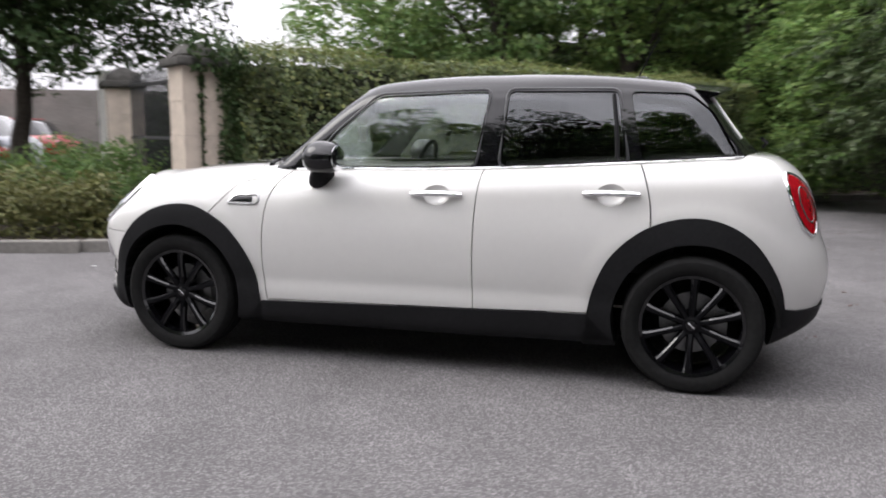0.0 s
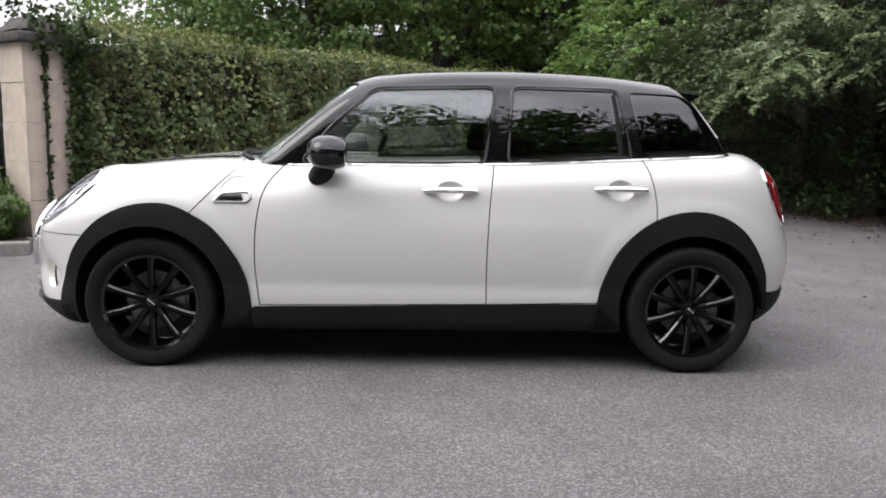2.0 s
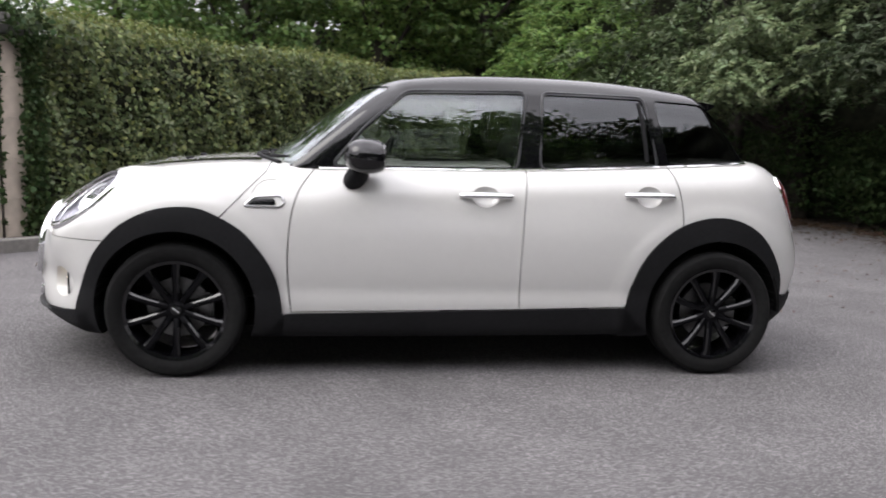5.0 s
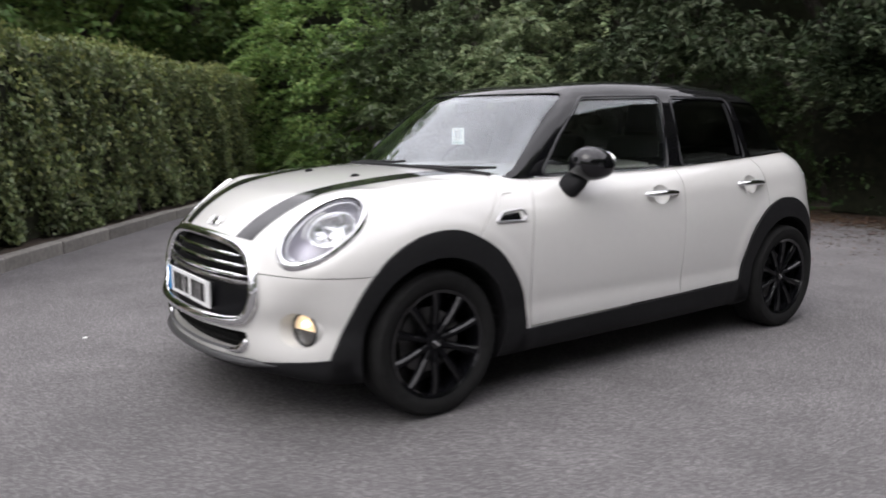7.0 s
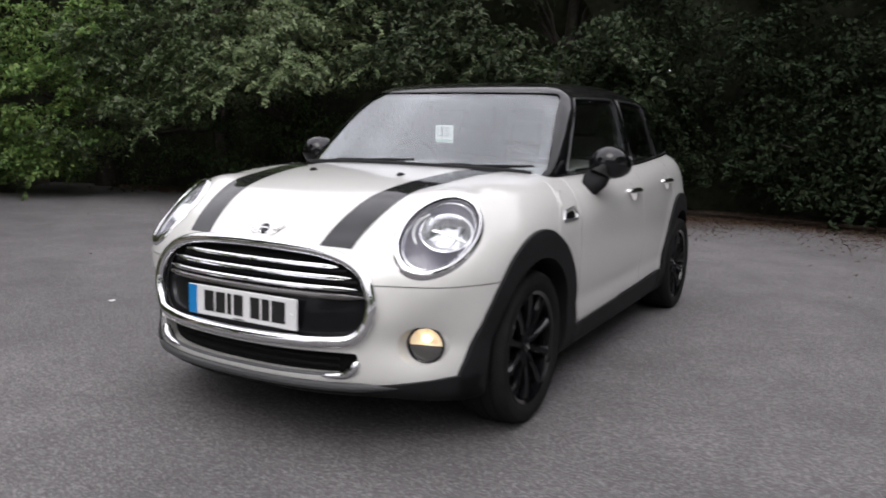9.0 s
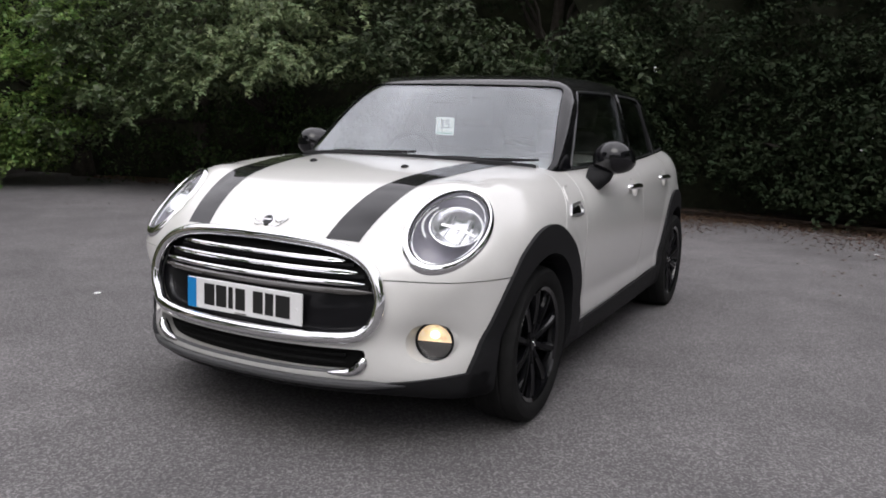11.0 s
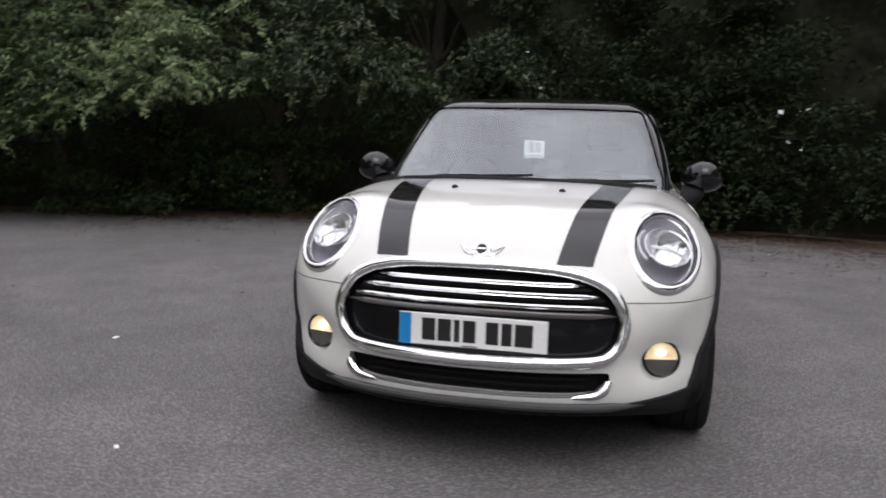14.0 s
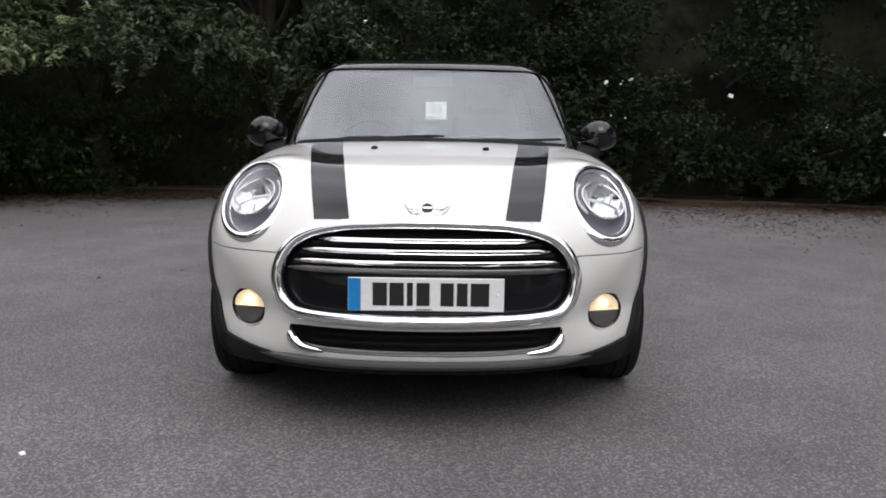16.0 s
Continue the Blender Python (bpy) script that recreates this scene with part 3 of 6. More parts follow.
bonnet = part("bonnet", bonnet_me, PAINT, car)
bumper = part("front_bumper", bumper_me, PAINT, car)
doors = {}
for (k, s), me in door_me.items():
    doors[k, s] = part("front_door" if k == "f" else "rear_door", me, PAINT, car)

# -- black cladding: arches, sills, lip, rear valance
for arch, wx in ((ARCH_F, FRONT_X), (ARCH_R, REAR_X)):
    for s in (-1, 1):
        me = cut(PROUD, "INTERSECT", prism(arch, "y", s * 0.60, s * 1.2))
        me = cut(me, "DIFFERENCE", lathe([(0, -1.3), (0.352, -1.3), (0.352, 1.3), (0, 1.3)], seg=64, at=(wx, 0, HUB_Z + 0.012)),
                 prism([(wx - 0.33, 0.0), (wx + (0.33 if wx < 0 else 0.60), 0.0), (wx + (0.33 if wx < 0 else 0.60), 0.3), (wx - 0.33, 0.3)], "y", -1.3, 1.3))
        part("arch_trim", me, CLAD, car, "matt black plastic wheel arch trim")
for s in (-1, 1):
    sill = [(-0.93, 0.176), (-0.80, 0.300), (0.82, 0.334), (0.96, 0.20)]
    part("sill", cut(PROUD, "INTERSECT", prism(sill, "y", s * 0.5, s * 1.2)), CLAD, car, "matt black plastic sill")
lip = cut(PROUD, "INTERSECT", prism([(-2.3, 0.262), (-1.95, 0.262), (-1.80, 0.280), (-1.66, 0.305), (-1.62, 0.12), (-2.3, 0.12)], "y", -1.2, 1.2))
part("front_lip", lip, CLAD, car, "black plastic chin under the bumper")
valance = cut(PROUD, "INTERSECT", prism([(1.64, 0.40), (1.72, 0.385), (2.1, 0.375), (2.1, 0.12), (1.60, 0.12)], "y", -1.2, 1.2))
part("rear_valance", valance, CLAD, car)
part("underbody", box(-1.66, 1.62, -0.60, 0.60, 0.175, 0.30, 0.03), DARK, car)
for wx in (FRONT_X, REAR_X):
    for s in (-1, 1):
        liner = lathe([(0.352, s * 0.810), (0.368, s * 0.810), (0.368, s * 0.50), (0.0, s * 0.50), (0.0, s * 0.515), (0.352, s * 0.515)], seg=48, at=(wx, 0, HUB_Z + 0.012))
        bmesh.ops.bisect_plane(liner, geom=liner.verts[:] + liner.edges[:] + liner.faces[:], plane_co=(0, 0, 0.315), plane_no=(0, 0, -1), clear_outer=True)
        part("wheel_arch_liner", liner, DARK, car)

# -- cabin: black roof and pillars, panes
WIN_F = [(-0.590, 0.974), (-0.455, 1.140), (-0.250, 1.326), (0.318, 1.346), (0.266, 0.990)]
WIN_R = [(0.396, 0.998), (0.415, 1.346), (0.918, 1.344), (0.972, 1.018)]
WIN_Q = [(1.040, 1.030), (0.978, 1.342), (1.24, 1.334), (1.345, 1.25), (1.455, 1.052)]


def rounded(poly, r, seg=5):
    out = []
    n = len(poly)
    for i in range(n):
        a, b, c = Vector(poly[i - 1]), Vector(poly[i]), Vector(poly[(i + 1) % n])
        u, v = (a - b), (c - b)
        d = min(r, u.length * 0.45, v.length * 0.45)
        p, q = b + u.normalized() * d, b + v.normalized() * d
        for k in range(seg + 1):
            t = k / seg
            out.append(tuple(p * (1 - t) ** 2 + b * 2 * t * (1 - t) + q * t * t))
    return out


WIN_F, WIN_R, WIN_Q = rounded(WIN_F, 0.035), rounded(WIN_R, 0.03), rounded(WIN_Q, 0.03)
SCREEN_OUT = rounded([(-0.645, 0.930), (-0.668, 1.000), (-0.554, 1.356), (0.554, 1.356), (0.668, 1.000), (0.645, 0.930)], 0.04)
REAR_OUT = rounded([(-0.56, 1.10), (-0.47, 1.30), (0.47, 1.30), (0.56, 1.10)], 0.05)
cab = cut(UPPER, "DIFFERENCE", INNER)
openings = []
for s in (-1, 1):
    openings += [prism(w, "y", s * 0.45, s * 1.0) for w in (WIN_F, WIN_R, WIN_Q)]
openings += [prism(SCREEN_OUT, "x", -1.4, -0.25), prism(REAR_OUT, "x", 1.25, 1.9)]
cab = cut(cab, "DIFFERENCE", *openings)
part("roof", cab, BLACK, car, "gloss black roof with its window pillars")
PANE_OUT = skin("pane_out", lambda x, y, z: upper(x, y, z, 0.006), -0.35, 1.0, 1.12, 240, 96, 42)
PANE_IN = skin("pane_in", lambda x, y, z: upper(x, y, z, 0.0105), -0.35, 1.0, 1.12, 240, 96, 42)
PANES = cut(PANE_OUT, "DIFFERENCE", PANE_IN)
for s in (-1, 1):
    for w, k in ((WIN_F, "f"), (WIN_R, "r"), (WIN_Q, None)):
        me = cut(PANES, "INTERSECT", prism(grown(w, 0.012), "y", s * 0.45, s * 1.0))
        pane = part("window_pane", me, DOOR_GLASS if k == "f" else GLASS, doors[k, s] if k else car, "dark tinted glass" if k != "f" else "")
        pane.visible_shadow = False
ws = part("windscreen", cut(PANES, "INTERSECT", prism(grown(SCREEN_OUT, 0.012), "x", -1.4, -0.25)), SCREEN, car, "grey windscreen that mirrors the sky")
ws.visible_shadow = False
rw = part("rear_window", cut(PANES, "INTERSECT", prism(grown(REAR_OUT, 0.012), "x", 1.25, 1.9)), GLASS, car)
rw.visible_shadow = False

# ---------------------------------------------------------------- the car: fittings


def patch(outline, centre, carry, off, rings=10, back=0.0):
    """A filled outline of (a, b) points laid on the skin; back: its thickness."""
    n = len(outline)
    pts = [centre]
    for r in range(1, rings + 1):
        k = r / rings
        pts += [(centre[0] + (a - centre[0]) * k, centre[1] + (b - centre[1]) * k) for a, b in outline]
    q = carry(pts, off=off)
    faces = [(0, 1 + j, 1 + (j + 1) % n) for j in range(n)]
    for r in range(rings - 1):
        for j in range(n):
            a, b = 1 + r * n + j, 1 + r * n + (j + 1) % n
            faces.append((a, a + n, b + n, b))
    if back:
        q2 = carry(pts, off=off - back)
        m = len(q)
        faces += [tuple(i + m for i in f[::-1]) for f in faces]
        last = 1 + (rings - 1) * n
        faces += [(last + j, last + (j + 1) % n, last + (j + 1) % n + m, last + j + m) for j in range(n)]
        q = list(q) + list(q2)
    me = mesh_of("patch", q, faces)
    bm = bmesh.new()
    bm.from_mesh(me)
    bmesh.ops.recalc_face_normals(bm, faces=bm.faces)
    bm.to_mesh(me)
    bm.free()
    return me


# -- wheels
def wheel_meshes():
    """Meshes of one wheel round the origin, its outer face towards -y."""
    out = {}
    t = [(0.224, -0.088), (0.235, -0.099), (0.264, -0.108), (0.288, -0.104), (0.301, -0.092), (0.3075, -0.070), (0.3085, -0.062), (0.304, -0.058), (0.304, -0.052), (0.3085, -0.048),
         (0.3085, -0.015), (0.304, -0.012), (0.304, -0.004), (0.3085, 0.0), (0.3085, 0.04), (0.304, 0.045), (0.304, 0.05), (0.3085, 0.055), (0.300, 0.092), (0.262, 0.106), (0.224, 0.090)]
    out["tyre"] = lathe(t, seg=72)
    b = [(0.209, -0.062), (0.213, -0.090), (0.228, -0.097), (0.232, -0.088), (0.232, 0.09), (0.216, 0.09), (0.199, -0.02)]
    out["rim"] = lathe(b, seg=72)
    sp = bmesh.new()
    prof = [(0.040, 0.015, -0.070, 0.030), (0.080, 0.0125, -0.078, 0.028), (0.140, 0.0125, -0.085, 0.026), (0.188, 0.0150, -0.088, 0.024), (0.217, 0.020, -0.086, 0.020)]
    rows = []
    for r, w, y, d in prof:
        rows.append([sp.verts.new((u, yy, r)) for u, yy in ((-w * 1.3, y + d), (-w * 1.05, y + w * 0.50), (-w * 0.55, y), (w * 0.55, y), (w * 1.05, y + w * 0.50), (w * 1.3, y + d))])
    for i in range(len(rows) - 1):
        for k in range(6):
            sp.faces.new((rows[i][k], rows[i][(k + 1) % 6], rows[i + 1][(k + 1) % 6], rows[i + 1][k]))
    sp.faces.new(rows[0][::-1])
    sp.faces.new(rows[-1])
    out["spoke"] = sp
    ed = bmesh.new()
    for side in (-1, 1):
        a, b = [], []
        for r, w, y, d in prof[1:]:
            a.append(ed.verts.new((side * w * 0.58, y - 0.0010, r)))
            b.append(ed.verts.new((side * w * 1.12, y + w * 0.50 - 0.0005, r)))
        for i in range(len(a) - 1):
            ed.faces.new((a[i], a[i + 1], b[i + 1], b[i]) if side > 0 else (b[i], b[i + 1], a[i + 1], a[i]))
    out["spoke_edge"] = ed
    out["hub"] = lathe([(0, -0.070), (0.034, -0.070), (0.056, -0.062), (0.062, -0.040), (0.062, 0.02), (0, 0.02)], seg=40)
    cap = lathe([(0, -0.0775), (0.018, -0.0765), (0.024, -0.0735), (0.025, -0.069), (0, -0.069)], seg=32)
    out["hub_cap"] = cap
    out["brake_disc"] = lathe([(0.06, -0.005), (0.138, -0.005), (0.138, 0.018), (0.06, 0.018)], seg=48)
    cal = bmesh.new()
    add_box(cal, 0.085, 0.155, -0.022, 0.045, -0.07, 0.07)
    bmesh.ops.bevel(cal, geom=cal.edges[:], offset=0.012, segments=2, affect="EDGES")
    out["brake_caliper"] = cal
    out["wheel_bolt"] = lathe([(0, -0.060), (0.010, -0.060), (0.011, -0.050), (0, -0.050)], seg=12)
    wing = box(-0.020, 0.020, -0.0795, -0.0770, -0.0035, 0.0035, 0.001)
    out["cap_badge"] = wing
    mats = {"tyre": RUBBER, "rim": RIM, "spoke": SPOKE, "spoke_edge": RIM_EDGE, "hub": SPOKE, "hub_cap": BLACK, "brake_disc": STEEL, "brake_caliper": STEEL, "wheel_bolt": DULL_CHROME, "cap_badge": CHROME}
    done = {}
    for k, bm in out.items():
        me = bpy.data.meshes.new(k)
        bmesh.ops.recalc_face_normals(bm, faces=bm.faces)
        bm.to_mesh(me)
        bm.free()
        me.shade_smooth()
        me.set_sharp_from_angle(angle=radians(32))
        me.materials.append(mats[k])
        done[k] = me
    return done


WHEEL = wheel_meshes()
for wx, turn in ((FRONT_X, 0), (REAR_X, 2)):
    for s in (-1, 1):
        base = pose(wx, s * 0.748, HUB_Z, 0, 0, 0 if s < 0 else 180)
        wheel = new("wheel", WHEEL["rim"])
        wheel.parent = car
        wheel.matrix_basis = base
        tagged(wheel, "gloss black ten-spoke alloy wheel")
        for k in ("tyre", "hub", "brake_disc", "brake_caliper", "hub_cap", "cap_badge"):
            o = new(k, WHEEL[k])
            o.parent = wheel
            if k == "cap_badge":
                o.matrix_basis = pose(0, 0, 0, 0, 40, 0)
        for i in range(10):
            o = new("spoke", WHEEL["spoke"])
            o.parent = wheel
            o.matrix_basis = pose(0, 0, 0, 0, turn + 36 * i, 0)
            o = new("spoke_edge", WHEEL["spoke_edge"])
            o.parent = wheel
            o.matrix_basis = pose(0, 0, 0, 0, turn + 36 * i, 0)
        for i in range(4):
            o = new("wheel_bolt", WHEEL["wheel_bolt"])
            o.parent = wheel
            q = radians(90 * i + 45 + turn)
            o.matrix_basis = pose(0.044 * math.sin(q), 0, 0.044 * math.cos(q))

# -- grille, intake, plate
ring = on_nose([(y, z) for y, z in grown(GRILLE, -0.007)], off=0.007)
part("grille_surround", tube(ring, 0.0220, seg=12, closed=True), CHROME, bumper, "bright chrome grille surround")
part("grille_panel", patch(GRILLE, (0, 0.56), on_nose, -0.040, rings=14), DARK, bumper)
for z, w in ((0.671, 0.368), (0.636, 0.422), (0.600, 0.452)):
    ys = np.linspace(-w, w, 41)
    line = on_nose([(y, z) for y in ys], off=-0.006)
    rad = [0.0090 * min(1.0, 0.25 + 6 * (1 - abs(y) / w)) for y in ys]
    part("grille_bar", tube(line, rad, seg=10), CHROME, bumper, "thin chrome grille bar")
for z, w in ((0.654, 0.392), (0.618, 0.435), (0.583, 0.455)):
    ys = np.linspace(-w, w, 41)
    part("grille_slat", tube(on_nose([(y, z) for y in ys], off=-0.030), 0.008, seg=8), CLAD, bumper, "black grille slat")
ys = np.linspace(-0.475, 0.475, 41)
part("grille_ledge", tube(on_nose([(y, 0.572) for y in ys], off=-0.018), [0.012 * min(1.0, 0.3 + 5 * (1 - abs(y) / 0.475)) for y in ys], seg=10), SMOKE, bumper, "glossy dark ledge across the grille")
low = smooth_loop(both([(0, 0.572), (0.3, 0.572), (0.478, 0.567), (0.500, 0.540), (0.494, 0.490), (0.460, 0.445), (0.39, 0.424), (0.2, 0.415), (0, 0.412)]), 72)
part("grille_lower_panel", patch(low, (0, 0.49), on_nose, -0.024, rings=8, back=0.01), PANEL, bumper, "black grille panel behind the plate")
part("intake_panel", patch(INTAKE, (0, 0.335), on_nose, -0.050, rings=10), DARK, bumper)
edge = on_nose([(y, z) for y, z in sorted(INTAKE, key=lambda p: p[0]) if z < 0.345], off=-0.006)
part("intake_rim", tube(edge, 0.007, seg=10), GREY, bumper, "satin silver intake rim")
for z in (0.322, 0.350):
    part("intake_slat", tube(on_nose([(y, z) for y in np.linspace(-0.39, 0.39, 25)], off=-0.036), 0.006, seg=8), DARK, bumper)
for s in (-1, 1):
    corner = on_nose([(s * y, z) for y, z in smooth_loop([(0.468, 0.352), (0.456, 0.325), (0.420, 0.300), (0.345, 0.292)], 12, closed=False)], off=-0.004)
    part("intake_corner", tube(corner, [0.010, 0.014, 0.017, 0.019, 0.020, 0.020, 0.018, 0.016, 0.014, 0.011, 0.008, 0.005], seg=10), CHROME, bumper, "chrome corner of the lower intake")
blade = on_nose([(y, 0.258) for y in np.linspace(-0.60, 0.60, 41)], off=0.012)
part("splitter_edge", tube(blade, [0.003, 0.006, 0.009, 0.012] + [0.0155] * 33 + [0.012, 0.009, 0.006, 0.003], seg=10), CHIN, bumper, "grey strip along the chin")

px = -2.024
plate = part("number_plate", box(px - 0.004, px + 0.004, -0.26, 0.26, 0.444, 0.556, 0.002, 1), PLATE, bumper, "white number plate with a blue band")
part("plate_band", box(px - 0.0052, px - 0.0035, 0.217, 0.2585, 0.4455, 0.5545), PLATE_BLUE, plate, "blue band")
x0 = 0.178
for w, gap in ((0.048, 0.008), (0.048, 0.010), (0.020, 0.012), (0.044, 0.036), (0.044, 0.010), (0.036, 0.010), (0.062, 0.0)):
    part("plate_bar", box(px - 0.0052, px - 0.0035, x0 - w, x0, 0.462, 0.540), INK, plate, "black bar")
    x0 -= w + gap
part("plate_bar", box(px - 0.0050, px - 0.0035, -0.02, 0.035, 0.4475, 0.4510), INK, plate)
part("plate_mark", box(px - 0.0050, px - 0.0035, 0.228, 0.248, 0.480, 0.492), PLATE, plate)
screw = lathe([(0, -0.007), (0.005, -0.006), (0.006, -0.003), (0, -0.003)], axis="x", seg=14, at=(px, -0.238, 0.50))
part("plate_screw", screw, PLATE, plate)
part("plate_holder", box(px + 0.004, px + 0.05, -0.24, 0.24, 0.45, 0.55, 0.004), CLAD, bumper)

# -- lamps at the front
for s in (-1, 1):
    def lamp_lathe(prof, cu=0.0, cv=0.0, seg=48, oval=False):
        """Turns an open profile of (radius, out) round the lamp's axis; oval: the radius is counted from the lens's edge."""
        n, m = seg, len(prof)
        v = []
        for q in [2 * math.pi * i / n for i in range(n)]:
            for r, w in prof:
                if not oval:
                    ru, rv, low = r, r, 0.0
                elif r > 0:
                    ru, rv, low = LAMP_A + r, LAMP_B + r, 0.35 * r
                else:
                    ru, rv, low = LAMP_A * (1 + r), LAMP_B * (1 + r), 0.0
                v.append(lamp_point(s, cu - low + ru * math.cos(q), cv + rv * math.sin(q), w))
        f = [(i * m + k, i * m + k + 1, ((i + 1) % n) * m + k + 1, ((i + 1) % n) * m + k) for i in range(n) for k in range(m - 1)]
        bm = bmesh.new()
        vs = [bm.verts.new(p) for p in v]
        for q in f:
            bm.faces.new([vs[i] for i in q])
        bmesh.ops.remove_doubles(bm, verts=bm.verts, dist=1e-5)
        return bm

    def lamp_arc(r, w, a0, a1, n, cu=0.0, cv=0.0):
        return [lamp_point(s, cu + r * math.cos(q), cv + r * math.sin(q), w) for q in np.linspace(a0, a1, n)]

    full = [2 * math.pi * i / 64 for i in range(64)]
    lamp = part("headlamp", lamp_lathe([(-0.005, -0.004), (-0.03, -0.020), (-0.15, -0.055), (-0.4, -0.080), (-1.0, -0.090)], oval=True), LAMP_BACK, bonnet, "round headlamp in a chrome ring")
    band = [(-0.01, 0.004), (0.002, 0.010), (0.008, 0.011), (0.016, 0.006), (0.022, -0.006), (0.023, -0.035)]
    part("lamp_ring", lamp_lathe(band, seg=72, oval=True), CHROME, lamp, "chrome lamp ring")
    part("lamp_gasket", tube([lamp_point(s, (LAMP_A - 0.003) * math.cos(q), (LAMP_B - 0.003) * math.sin(q), 0.004) for q in full], 0.0032, seg=8, closed=True), BLACK, lamp)
    part("projector_bowl", lamp_lathe([(0.092, -0.016), (0.087, -0.014), (0.080, -0.030), (0.060, -0.055), (0.030, -0.068), (0.0, -0.072)], 0.026, -0.014, 40), BULB_GLASS, lamp, "bright reflector bowl")
    part("projector_rim", tube(lamp_arc(0.090, -0.014, 0, 2 * math.pi * 63 / 64, 64, 0.026, -0.014), 0.0035, seg=8, closed=True), CHROME, lamp)
    part("bulb_shield", tube([lamp_point(s, 0.030, -0.086, -0.036), lamp_point(s, 0.036, -0.022, -0.030), lamp_point(s, 0.030, 0.042, -0.036)], [0.006, 0.010, 0.006], seg=10, flat=0.6), DULL_CHROME, lamp)
    bulb_at = lamp_point(s, 0.020, -0.022, -0.040)
    part("bulb", ellipsoid(bulb_at, (0.016, 0.012, 0.012), 16, 10), CHROME, lamp)
    part("light_guide", tube(lamp_arc(0.104, -0.018, 0.95, 2.55, 22, 0.022, -0.006), [0.002] + [0.005] * 20 + [0.002], seg=8), PLATE, lamp, "pale light guide")
    inner = [lamp_point(s, LAMP_A * 0.91 * math.cos(q), LAMP_B * 0.91 * math.sin(q), -0.010) for q in full]
    part("inner_ring", tube(inner, 0.0034, seg=8, closed=True), CHROME, lamp, "thin chrome inner ring")
    for k in (-0.052, -0.030, 0.030, 0.052):
        h = math.sqrt(0.078 ** 2 - k * k)
        flute = [lamp_point(s, 0.026 + h * q, -0.014 + k, -0.030 - 0.034 * (1 - q * q)) for q in np.linspace(-0.9, 0.9, 9)]
        part("reflector_flute", tube(flute, 0.0030, seg=6), DULL_CHROME, lamp)
    dome = [(-0.015, 0.004), (-0.18, 0.012), (-0.45, 0.020), (-0.72, 0.024), (-1.0, 0.025)]
    part("lamp_lens", lamp_lathe(dome, oval=True), LENS, lamp, "clear lens").visible_shadow = False

    # the fog lamp looks nearly straight ahead, out of a short white throat
    fog_c = Vector(on_nose([(s * 0.646, 0.402)], off=-0.004)[0])
    fog_n = Vector((-math.cos(radians(16)), s * math.sin(radians(16)), 0.0))
    fog_v = Vector((-fog_n.y, fog_n.x, 0.0)) * s

    def fog_point(a, b, w=0.0):
        return fog_c + fog_v * a + Vector((0, 0, b)) + fog_n * w

    def fog_fan(outline, middle, w, name, material, label="", sag=0.0):
        """A filled outline in the lamp's plane, sunk by sag in its middle."""
        bm = bmesh.new()
        hub = bm.verts.new(fog_point(*middle, w - sag))
        mid = [bm.verts.new(fog_point(middle[0] + (a - middle[0]) * 0.55, middle[1] + (b - middle[1]) * 0.55, w - sag * 0.75)) for a, b in outline]
        rim_ = [bm.verts.new(fog_point(a, b, w)) for a, b in outline]
        m = len(outline)
        for i in range(m):
            j = (i + 1) % m
            bm.faces.new((hub, mid[i], mid[j]))
            bm.faces.new((mid[i], rim_[i], rim_[j], mid[j]))
        return part(name, bm, material, fog if name != "fog_lamp" else bumper, label)

    turn_ = [2 * math.pi * i / 40 for i in range(40)]
    circle = [(0.064 * math.cos(q), 0.064 * math.sin(q)) for q in turn_]
    fog = None
    fog = fog_fan(circle, (0, 0), -0.006, "fog_lamp", BULB_GLASS, "round fog lamp, lit a warm yellow", 0.030)
    part("fog_rim", tube([fog_point(a, b) for a, b in circle], 0.0048, seg=10, closed=True), BLACK, fog)
    outer = on_nose([(s * y, z) for y, z in FOG], off=-0.001)
    inner_ring = [fog_point(0.067 * math.cos(q), 0.067 * math.sin(q), -0.004) for q in turn_]
    start = min(range(40), key=lambda i: (inner_ring[i] - Vector(outer[0])).length)
    step = 1 if (inner_ring[(start + 5) % 40] - Vector(outer[5])).length < (inner_ring[(start - 5) % 40] - Vector(outer[5])).length else -1
    throat = bmesh.new()
    ro, ri = [throat.verts.new(p) for p in outer], [throat.verts.new(inner_ring[(start + step * i) % 40]) for i in range(40)]
    for i in range(40):
        throat.faces.new((ro[i], ro[(i + 1) % 40], ri[(i + 1) % 40], ri[i]))
    part("fog_throat", throat, PAINT, fog, "white throat round the fog lamp")
    top_half = [(0.059 * math.cos(q), 0.059 * math.sin(q) + 0.001) for q in np.linspace(-0.05, math.pi + 0.05, 24)]
    fog_fan(top_half, (0, 0.018), -0.004, "fog_glow", AMBER, "lit upper half", 0.010)
    low_half = [(0.059 * math.cos(q), 0.059 * math.sin(q) - 0.002) for q in np.linspace(math.pi + 0.03, 2 * math.pi - 0.03, 24)]
    fog_fan(low_half, (0, -0.018), -0.003, "fog_shade", SMOKE, "dark lower half", -0.004)
    part("fog_bulb", ellipsoid(fog_point(0, 0.022, -0.006), (0.013, 0.016, 0.013), 16, 10), LIT, fog, "lit bulb")
    fog_fan(circle, (0, 0), 0.001, "fog_lens", LENS, "", -0.008).visible_shadow = False

